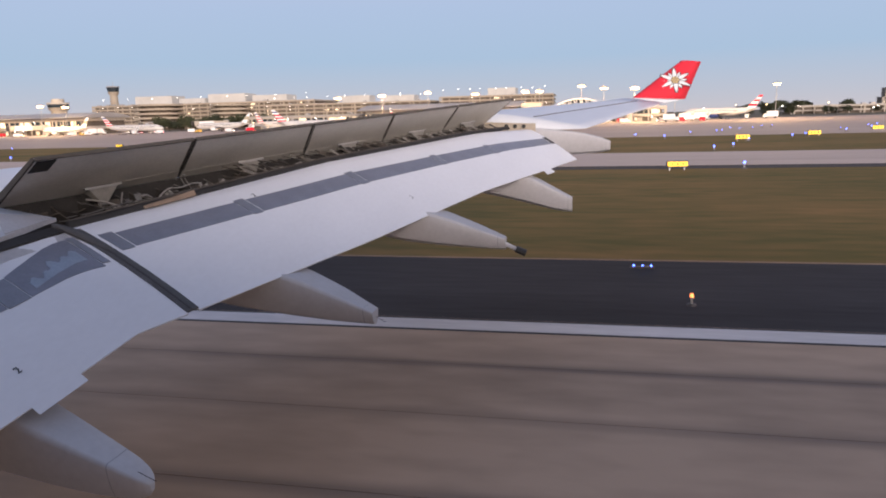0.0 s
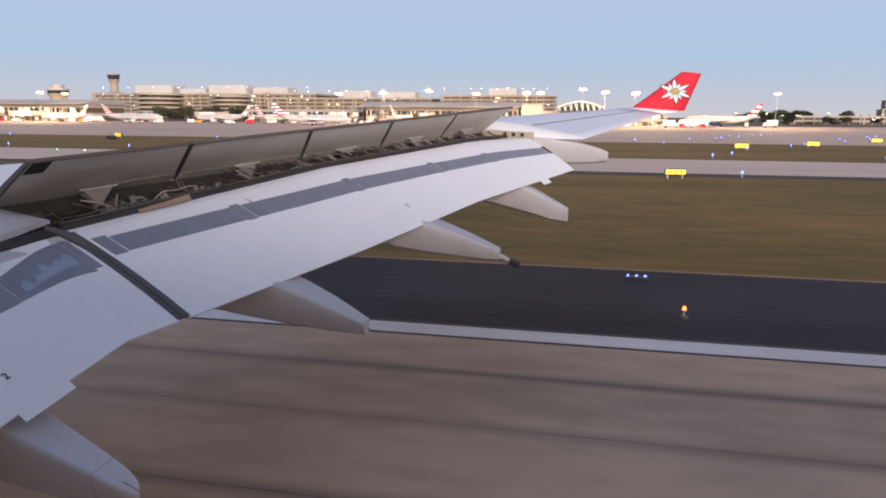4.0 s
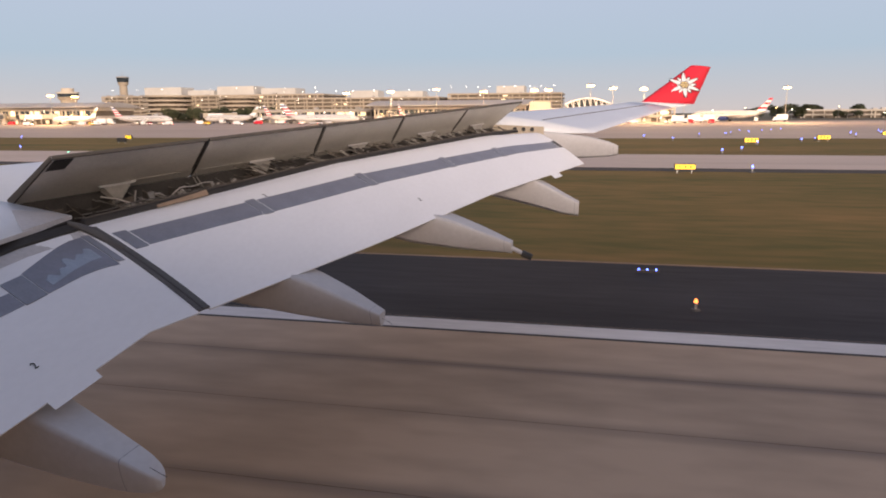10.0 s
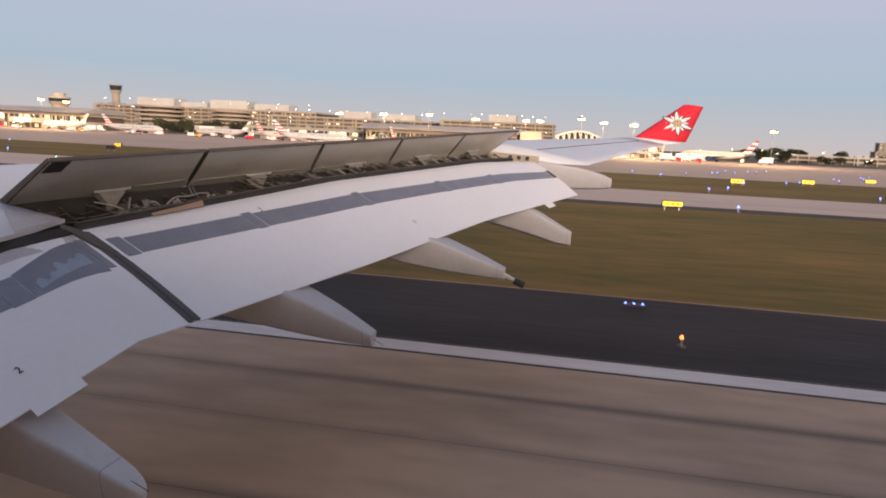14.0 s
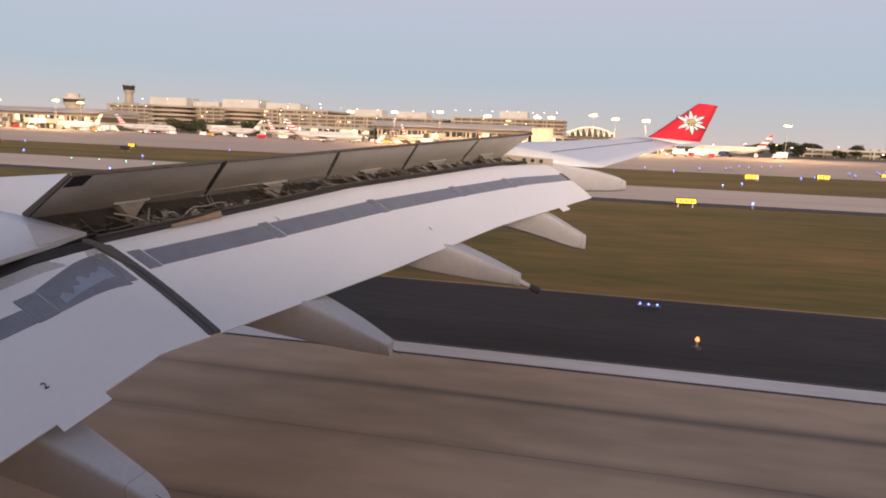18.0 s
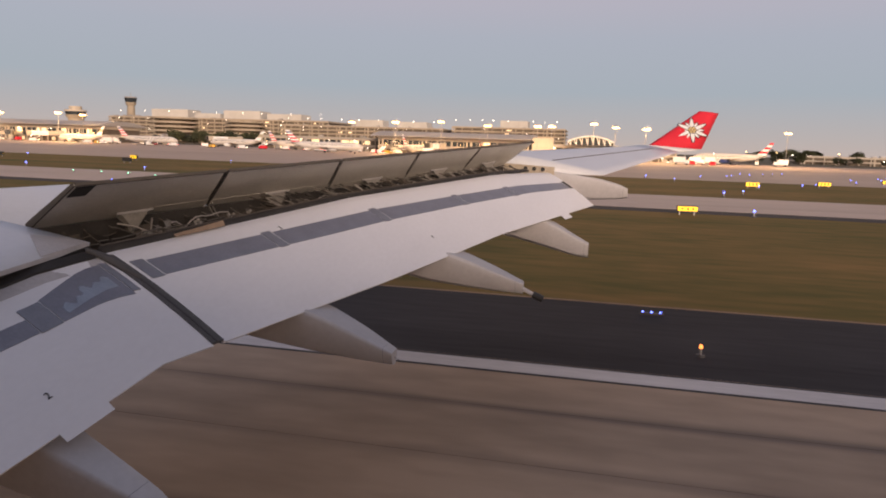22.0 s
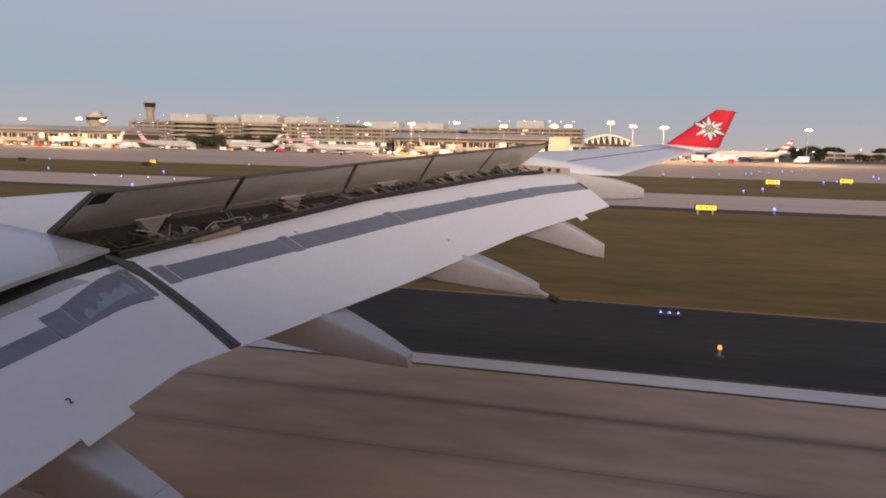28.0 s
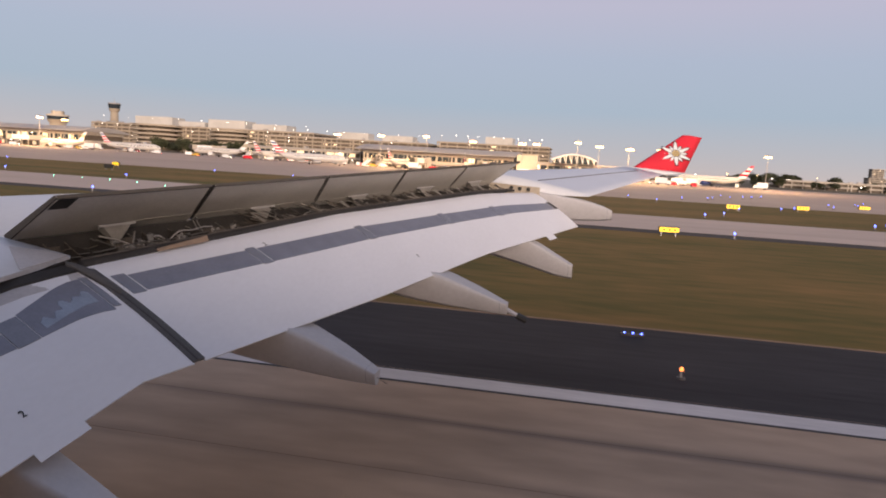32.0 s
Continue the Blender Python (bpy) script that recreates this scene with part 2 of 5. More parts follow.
BLUEGLOW = glow("blue_light", (0.10, 0.17, 1.0), 5)
GREENGLOW = glow("green_light", (0.2, 1.0, 0.6), 7)
SIGNGLOW = glow("lit_yellow_sign", (1.0, 0.62, 0.03), 0.9)
REDGLOW = glow("red_light", (1.0, 0.08, 0.06), 8)
WHITEGLOW = glow("white_lamp_glow", (1.0, 0.93, 0.8), 5)


# ---- mesh helpers ----
def part(name, bm, mat, parent=None, label="", smooth=False):
    me = bpy.data.meshes.new(name)
    bm.to_mesh(me)
    bm.free()
    me.materials.append(mat)
    if smooth:
        for p in me.polygons:
            p.use_smooth = True
    ob = new(name, me)
    if parent:
        ob.parent = parent
    if label:
        ob["label"] = label
    return ob


def thing(name, label, category, group="", kind="", at=(0, 0, 0)):
    ob = new(name)
    ob.location = at
    return tagged(ob, label, category, group, kind)


def box(bm, x0, x1, y0, y1, z0, z1):
    v = [bm.verts.new(p) for p in ((x0, y0, z0), (x1, y0, z0), (x1, y1, z0), (x0, y1, z0), (x0, y0, z1), (x1, y0, z1), (x1, y1, z1), (x0, y1, z1))]
    for f in ((3, 2, 1, 0), (4, 5, 6, 7), (0, 1, 5, 4), (1, 2, 6, 5), (2, 3, 7, 6), (3, 0, 4, 7)):
        bm.faces.new([v[i] for i in f])
    return bm


def boxes(*dims):
    bm = bmesh.new()
    for d in dims:
        box(bm, *d)
    return bm


def soft_box(x0, x1, y0, y1, z0, z1, r=0.05):
    bm = boxes((x0, x1, y0, y1, z0, z1))
    bmesh.ops.bevel(bm, geom=bm.edges[:], offset=r, segments=2, affect="EDGES")
    return bm


def loft(rings, caps=True, closed=True):
    bm = bmesh.new()
    vs = [[bm.verts.new(p) for p in ring] for ring in rings]
    k = len(rings[0])
    for a, b in zip(vs, vs[1:]):
        for i in range(k if closed else k - 1):
            j = (i + 1) % k
            bm.faces.new((a[i], a[j], b[j], b[i]))
    if caps and closed:
        bm.faces.new(vs[0][::-1])
        bm.faces.new(vs[-1])
    bmesh.ops.recalc_face_normals(bm, faces=bm.faces[:])
    return bm


def tube(a, b, r, seg=8, r2=None):
    a, b = Vector(a), Vector(b)
    d = (b - a).normalized()
    s = d.orthogonal().normalized()
    t = d.cross(s)
    ring = lambda c, q: [c + s * q * math.cos(2 * math.pi * i / seg) + t * q * math.sin(2 * math.pi * i / seg) for i in range(seg)]
    return loft([ring(a, r), ring(b, r if r2 is None else r2)])


def slab_quad(a, b, c, d, thick, bulge=0.0, n=1):
    """A plate with corners a b c d (in turn), its thickness below its face."""
    a, b, c, d = Vector(a), Vector(b), Vector(c), Vector(d)
    nrm = (b - a).cross(d - a).normalized()
    rings = []
    for i in range(n + 1):
        f = i / n
        up = nrm * bulge * 4 * f * (1 - f)
        p, q = a.lerp(d, f) + up, b.lerp(c, f) + up
        rings.append([p, q, q - nrm * thick, p - nrm * thick])
    return loft(rings)


def mixp(a, b, f):
    return Vector(a).lerp(Vector(b), f)


def along(pts, f):
    """The point at fraction f of a line of points, by y."""
    pts = [Vector(p) for p in pts]
    y = pts[0].y + (pts[-1].y - pts[0].y) * f
    for p, q in zip(pts, pts[1:]):
        if y <= q.y or q is pts[-1]:
            return p.lerp(q, (y - p.y) / (q.y - p.y))


# ---- aircraft wing ----
wing = thing("landing_airliner", "pale grey airliner on the runway, flaps lowered, spoilers raised", "airplane")

OUT_TE = [(-4.19, 7.0, 3.38), (-3.07, 10.0, 3.65), (-1.82, 13.65, 4.02), (-0.06, 18.0, 4.35)]
OUT_FR = [(-5.82, 7.2, 4.27), (-4.26, 11.72, 4.74), (-2.27, 16.59, 5.08), (-1.24, 18.53, 5.10)]
IN_TE = [(-4.95, 2.6, 2.62), (-4.72, 4.33, 2.92), (-4.57, 5.53, 3.16), (-4.47, 6.26, 3.32), (-4.24, 6.86, 3.37)]
IN_FR = [(-6.59, 2.6, 3.52), (-6.35, 4.4, 3.852), (-6.14, 5.79, 4.09), (-6.03, 6.7, 4.27), (-5.86, 7.08, 4.27)]
HINGE = [(-7.26, 7.41, 4.475), (-2.60, 18.6, 5.23)]
SPOIL_TE = [(-6.13, 6.95, 5.13), (-1.71, 18.45, 5.91)]


def flap_point(te, fr, f, c, lift=0.0):
    """A point of a flap's upper face: f along the span, c along the chord from the trailing edge."""
    a, b = along(te, f), along(fr, f)
    a2, b2 = along(te, min(1, f + 0.02)), along(fr, min(1, f + 0.02))
    span = ((a2 + b2) - (along(te, max(0, f - 0.02)) + along(fr, max(0, f - 0.02)))).normalized()
    nrm = (b - a).cross(span).normalized()
    if nrm.z < 0:
        nrm = -nrm
    return a.lerp(b, c) + nrm * (0.09 * 4 * c * (1 - c) * 0.5 + lift)


def flap_body(te, fr, f0, f1, n=14):
    rings = []
    for i in range(n + 1):
        f = f0 + (f1 - f0) * i / n
        up = [flap_point(te, fr, f, c) for c in (0, 0.12, 0.3, 0.5, 0.7, 0.85, 0.95, 1.0)]
        a, b = along(te, f), along(fr, f)
        chord = (b - a).normalized()
        down = (flap_point(te, fr, f, 0.5) - a.lerp(b, 0.5)).normalized()
        nose = [b + chord * 0.12 - down * 0.05, b + chord * 0.17 - down * 0.15, b + chord * 0.10 - down * 0.26,
                b - chord * 0.25 - down * 0.30, a.lerp(b, 0.45) - down * 0.20, a - down * 0.02]
        rings.append(up + nose)
    return loft(rings)


outboard_flap = part("outboard_flap", flap_body(OUT_TE, OUT_FR, 0, 1, 20), FLAP, wing, "long lowered outboard flap, pale grey", True)
inboard_flap = part("inboard_flap", flap_body(IN_TE, IN_FR, 0, 1, 14), FLAP, wing, "lowered inboard flap, pale grey", True)
for ob in (outboard_flap, inboard_flap):
    ob.data.set_sharp_from_angle(angle=radians(40))


def strip(te, fr, f0, f1, c0, c1, mat, parent, name, lift=0.004, n=6, lab="", rise=0.0, slope=0.0):
    bm = bmesh.new()
    lo, hi = [], []
    for i in range(n + 1):
        f = f0 + (f1 - f0) * i / n
        lo.append([bm.verts.new(flap_point(te, fr, f, c0 - slope * f + (c1 + rise * i / n - c0) * k / 3, lift)) for k in range(4)])
    for a, b in zip(lo, lo[1:]):
        for k in range(3):
            bm.faces.new((a[k], a[k + 1], b[k + 1], b[k]))
    ret = bmesh.ops.extrude_face_region(bm, geom=bm.faces[:])
    for v in [g for g in ret["geom"] if isinstance(g, bmesh.types.BMVert)]:
        v.co.z -= lift * 0.9
    bmesh.ops.recalc_face_normals(bm, faces=bm.faces[:])
    return part(name, bm, mat, parent, lab)


# Grey bare strips and joint plates on the outboard flap.
marks = [0.006, 0.180, 0.388, 0.598, 0.768]
for i, f in enumerate(marks):
    g = marks[i + 1] if i + 1 < len(marks) else 0.985
    strip(OUT_TE, OUT_FR, f + 0.0165, g - 0.0008, 0.69, 0.875, STRIP, outboard_flap, "wear_strip", lab="dull blue-grey strip", slope=0.205)
    strip(OUT_TE, OUT_FR, f, f + 0.0145, 0.68, 0.895, STRIPEDGE, outboard_flap, "joint_plate", 0.008, 2, "lighter grey plate", slope=0.205)
strip(IN_TE, IN_FR, 0.0, 0.698, 0.575, 0.70, STRIP, inboard_flap, "wear_strip", lab="dull blue-grey strip")
strip(IN_TE, IN_FR, 0.70, 0.758, 0.568, 0.78, STRIPEDGE, inboard_flap, "joint_plate", 0.008, 3, "lighter grey plate")
strip(IN_TE, IN_FR, 0.761, 0.964, 0.57, 0.79, STRIP, inboard_flap, "wear_strip", lab="dull blue-grey panel with bare scuffs", rise=0.12)
strip(IN_TE, IN_FR, 0.966, 0.985, 0.60, 0.92, STRIPEDGE, inboard_flap, "joint_plate", 0.008, 3, "lighter grey plate")
# Grey band puts the shaded front of the inboard flap into colour.
strip(IN_TE, IN_FR, 0.0, 0.98, 0.895, 0.985, LEAD, inboard_flap, "leading_edge_band", 0.004, lab="greyer leading edge with slot shade painted in")
# Added dark strip over the flap nose, painting the shade in the slot.
strip(IN_TE, IN_FR, 0.0, 0.985, 0.965, 1.04, BAY, inboard_flap, "slot_shade_strip", 0.03, lab="dark strip standing in for the slot's shade", slope=-0.03)
rs = random.Random(3)
for k in range(40):
    f = 0.787 + 0.160 * k / 40
    top = 0.665 + 0.03 * math.sin(k * 0.55) * math.sin(k * 0.21) + 0.035 * (k > 17) + 0.006 * rs.random()
    strip(IN_TE, IN_FR, f, f + 0.0041, 0.610 + 0.0014 * k, top + 0.0014 * k, PATCH, inboard_flap, "scuff", 0.007, 1, "shiny bare scuff")
strip(OUT_TE, OUT_FR, 0.834, 0.868, -0.085, 0.02, FLAP, outboard_flap, "trailing_tab", 0.002, 2)
strip(IN_TE, IN_FR, 0.55, 0.68, -0.055, 0.02, FLAP, inboard_flap, "trailing_tab", 0.002, 3)
strip(OUT_TE, OUT_FR, 0.9862, 0.9985, 0.69, 0.905, GREYSEAL, outboard_flap, "end_plate", 0.008, 2, "dark grey end plate", slope=0.205)
# Grey rubber seal that fills the gap between the flaps, with a thin dark slit.
rings, slit = [], []
for c in (0.012, 0.2, 0.4, 0.6, 0.8, 0.9, 0.96, 1.0):
    a, b = flap_point(IN_TE, IN_FR, 0.992, c, 0.004), flap_point(OUT_TE, OUT_FR, 0.0, c, 0.006)
    k = (b - a).normalized()
    a = a.lerp(b, 0.22)
    rings.append([a - k * 0.01 + Vector((0, 0, -0.012)), b + k * 0.012 + Vector((0, 0, -0.012)), b + k * 0.012 + Vector((0, 0, 0.008)), a.lerp(b, 0.5) + Vector((0, 0, 0.016)), a - k * 0.01 + Vector((0, 0, 0.008))])
    m = a.lerp(b, 0.40) + Vector((0, 0, 0.010))
    slit.append([m - k * 0.012, m + k * 0.012, m + k * 0.010 + Vector((0, 0, 0.009)), m - k * 0.010 + Vector((0, 0, 0.009))])
gap_seal = part("gap_seal", loft(rings), GREYSEAL, wing, "grey rubber gap seal")
part("seal_slit", loft(slit), SEAL, gap_seal, "thin dark slit")


boot = []
for i in range(13):
    u = i / 12
    a = flap_point(IN_TE, IN_FR, 0.975, 1.07, 0.035)
    m = flap_point(IN_TE, IN_FR, 0.992, 1.0, 0.03).lerp(flap_point(OUT_TE, OUT_FR, 0.0, 1.0, 0.03), 0.75)
    b = flap_point(IN_TE, IN_FR, 0.992, 0.70, 0.012).lerp(flap_point(OUT_TE, OUT_FR, 0.0, 0.70, 0.012), 0.60)
    p = a * (1 - u) ** 2 + m * 2 * u * (1 - u) + b * u * u
    q = (m - a) * (1 - u) + (b - m) * u
    side = Vector((q.y, -q.x, 0)).normalized() * (0.035 + 0.055 * math.sin(math.pi * u))
    boot.append([p - side - Vector((0, 0, 0.03)), p + side - Vector((0, 0, 0.03)), p + side * 0.7 + Vector((0, 0, 0.022)), p + Vector((0, 0, 0.034)), p - side * 0.7 + Vector((0, 0, 0.022))])
part("seal_boot", loft(boot), GREYSEAL, gap_seal, "curved dark rubber boot", True)


# Small stencilled digits on the flaps.
def digit(te, fr, f, c, size, parent):
    p = flap_point(te, fr, f, c, 0.006)
    e = (flap_point(te, fr, min(1, f + 0.01), c, 0.006) - p).normalized()
    g = (flap_point(te, fr, f, c + 0.02, 0.006) - p)
    g = (g - e * g.dot(e)).normalized()
    cu = bpy.data.curves.new("stencil_digit", "FONT")
    cu.body, cu.size, cu.extrude = "2", size, 0.002
    cu.materials.append(BLACK)
    ob = new("stencil_digit", cu)
    nrm = e.cross(g)
    ob.matrix_basis = Matrix(((e.x, g.x, nrm.x, p.x), (e.y, g.y, nrm.y, p.y), (e.z, g.z, nrm.z, p.z), (0, 0, 0, 1)))
    ob.parent = parent
    ob["label"] = "small black stencilled digit"


digit(OUT_TE, OUT_FR, 0.212, 0.84, 0.11, outboard_flap)
digit(OUT_TE, OUT_FR, 0.433, 0.24, 0.11, outboard_flap)
digit(IN_TE, IN_FR, 0.588, 0.19, 0.11, inboard_flap)


# Fixed wing: stations across the span with leading edge, rear edge, and heights.
def le_x(y):
    return -11.2 + 0.625 * (y - 7.0)


def section(y, x_rear, z_rear, inc, thick, n=16, thin=False):
    """A ring at span y: upper face from the rear edge to the nose, then the lower face back."""
    x_le = le_x(y)
    full = (x_rear - x_le) / 0.68
    up, dn = [], []
    yt = lambda u: 5 * thick * (0.2969 * math.sqrt(u) - 0.126 * u - 0.3516 * u * u + 0.2843 * u ** 3 - 0.1036 * u ** 4)
    base = yt(0.68)
    for i in range(n + 1):
        u = 0.68 * (1 - math.sin(0.5 * math.pi * i / n))
        x = x_le + u * full
        z = z_rear + (0.68 - u) * full * math.tan(radians(inc)) + (yt(u) - base) * full
        up.append(Vector((x, y, z)))
        if i < n:
            deep = (yt(u) * 1.7 + 0.05) * full * (min(1.0, (0.68 - u) / 0.22) if thin else 1.0) + (0.035 if thin else 0.0)
            dn.append(Vector((x, y, z - deep if u > 0.001 else z)))
    return up + dn[::-1]


stations = []
for y in (7.3, 10, 13, 16, 18.7):
    f = (y - 7.41) / 11.19
    p = Vector(HINGE[0]) + (Vector(HINGE[1]) - Vector(HINGE[0])) * f
    stations.append(section(y, p.x, p.z, 4.2, 0.10))
part("middle_wing_box", loft(stations), WING, wing, "", True)
stations = []
for y, x, z in ((-1.2, -6.25, 3.42), (2.0, -6.2, 3.80), (5.75, -6.08, 4.29), (7.0, -6.20, 4.37), (7.28, -6.20, 4.40)):
    stations.append(section(y, x, z, 5.0, 0.10, thin=True))
part("inboard_wing_box", loft(stations), WING, wing, "", True)


def tip_section(y, x_te, z_te, x_le, inc, thick, n=14):
    full = x_te - x_le
    yt = lambda u: 5 * thick * (0.2969 * math.sqrt(u) - 0.126 * u - 0.3516 * u * u + 0.2843 * u ** 3 - 0.1036 * u ** 4)
    up, dn = [], []
    for i in range(n + 1):
        u = 1 - math.sin(0.5 * math.pi * i / n)
        z = z_te + (1 - u) * full * math.tan(radians(inc))
        up.append(Vector((x_le + u * full, y, z + yt(u) * full + 0.01)))
        if 0 <= i < n:
            dn.append(Vector((x_le + u * full, y, z - yt(u) * full * 0.9)))
    return up + dn[::-1]


TIPS = [(18.72, 0.15, 5.10), (19.3, 0.30, 5.14), (22.5, 1.35, 5.40), (25.9, 2.52, 5.68), (27.0, 2.95, 5.80)]
part("outboard_wing_box", loft([tip_section(y, x, z, le_x(y), 5.0, 0.105) for y, x, z in TIPS]), WING, wing, "", True)


def outer_skin(y, back):
    """A point on the outboard wing's upper face, a distance ahead of its trailing edge."""
    a = along([Vector((x, yy, z)) for yy, x, z in TIPS], (y - 18.72) / (27.0 - 18.72))
    full = a.x - le_x(y)
    u = 1 - back / full
    yt = 5 * 0.105 * (0.2969 * math.sqrt(u) - 0.126 * u - 0.3516 * u * u + 0.2843 * u ** 3 - 0.1036 * u ** 4)
    return Vector((a.x - back, y, a.z + back * math.tan(radians(5.0)) + yt * full + 0.016))


pts = [outer_skin(19.3 + 7.2 * i / 10, 1.55 - 0.75 * i / 10) for i in range(11)]
part("aileron_hinge_line", loft([[p + Vector(o) for o in ((-0.02, 0, -0.02), (0.02, 0, -0.02), (0.02, 0, 0.004), (-0.02, 0, 0.004))] for p in pts]), SPOILEDGE, wing, "dark hinge line")

# Winglet with its painted flower.
W0, W1 = Vector((1.72, 27.2, 5.93)), Vector((3.74, 27.3, 5.93))
W2, W3 = Vector((3.66, 28.3, 7.37)), Vector((4.39, 28.3, 7.31))


def winglet_ring(f):
    a, b = W0.lerp(W2, f), W1.lerp(W3, f)
    nrm = (W1 - W0).cross(W2 - W0).normalized()
    if nrm.y < 0:
        nrm = -nrm
    prof = [(0, 0), (0.08, 0.028), (0.3, 0.045), (0.6, 0.035), (1, 0.004), (0.6, -0.035), (0.3, -0.045), (0.08, -0.028)]
    w = (b - a).length
    return [a.lerp(b, u) + nrm * t * w for u, t in prof]


winglet = part("winglet", loft([winglet_ring(f) for f in (0, 0.3, 0.6, 0.85, 0.97, 1.0)]), RED, wing, "red upturned winglet with a white flower", True)
blend = []
for f in (0.0, 0.5, 1.0):
    y = 27.0 + 0.24 * f
    blend.append(tip_section(y, 2.95 + 0.72 * f, 5.80 + 0.10 * f, le_x(27.0) + f * 0.3, 5.0 - 4.0 * f, 0.105 - 0.03 * f, 8))
part("wingtip_fairing", loft(blend), WHITE, wing, "", True)
C = (W0 + W1 + W2 + W3) / 4 + Vector((0.02, 0, -0.06))
ex = (W1 - W0).normalized()
wn_ = (W1 - W0).cross(W2 - W0).normalized()
if wn_.y > 0:
    wn_ = -wn_
ey = wn_.cross(ex)
if ey.z < 0:
    ey = -ey


def petal(ang, r0, r1, wid, lift, grow=0.0):
    bm = bmesh.new()
    d, s = ex * 1.16 * math.cos(ang) + ey * 1.10 * math.sin(ang), -ex * math.sin(ang) + ey * math.cos(ang)
    o = C + wn_ * (0.085 + lift)
    prof = ((r0, wid * 0.45), (r0 + (r1 - r0) * 0.35, wid), (r0 + (r1 - r0) * 0.7, wid * 0.75), (r1 + grow, 0.012 + grow))
    left = [o + d * r + s * (w + grow) for r, w in prof]
    right = [o + d * r - s * (w + grow) for r, w in prof[::-1]]
    ring = left + right
    return loft([ring, [p + wn_ * 0.004 for p in ring]])


for k in range(6):
    a = radians(92 + 60 * k)
    part("petal_outline", petal(a + radians(30), 0.05, 0.36, 0.060, 0.0, 0.020), BLACK, winglet, "black outline")
    part("petal", petal(a + radians(30), 0.05, 0.36, 0.060, 0.006), WHITE, winglet, "white petal")
    part("petal_outline", petal(a, 0.05, 0.50, 0.075, 0.010, 0.020), BLACK, winglet, "black outline")
    part("petal", petal(a, 0.05, 0.50, 0.075, 0.016), WHITE, winglet, "white petal")


def disc(c, r, lift, seg=12):
    o = c + wn_ * (0.085 + lift)
    ring = [o + ex * r * math.cos(2 * math.pi * i / seg) + ey * r * math.sin(2 * math.pi * i / seg) for i in range(seg)]
    return loft([ring, [p + wn_ * 0.004 for p in ring]])


part("flower_centre", disc(C, 0.165, 0.022), BLACK, winglet, "black ring")
for k in range(7):
    a = radians(60 * k)
    p = C if k == 6 else C + ex * 0.105 * math.cos(a) + ey * 0.105 * math.sin(a)
    part("floret", disc(p, 0.043, 0.028, 10), FLORET, winglet, "pale yellow floret")

# Raised spoilers over the open bay.
cuts = [0.0, 0.185, 0.385, 0.575, 0.775, 1.0]
low_cuts = [0.0, 0.225, 0.452, 0.648, 0.838, 1.0]
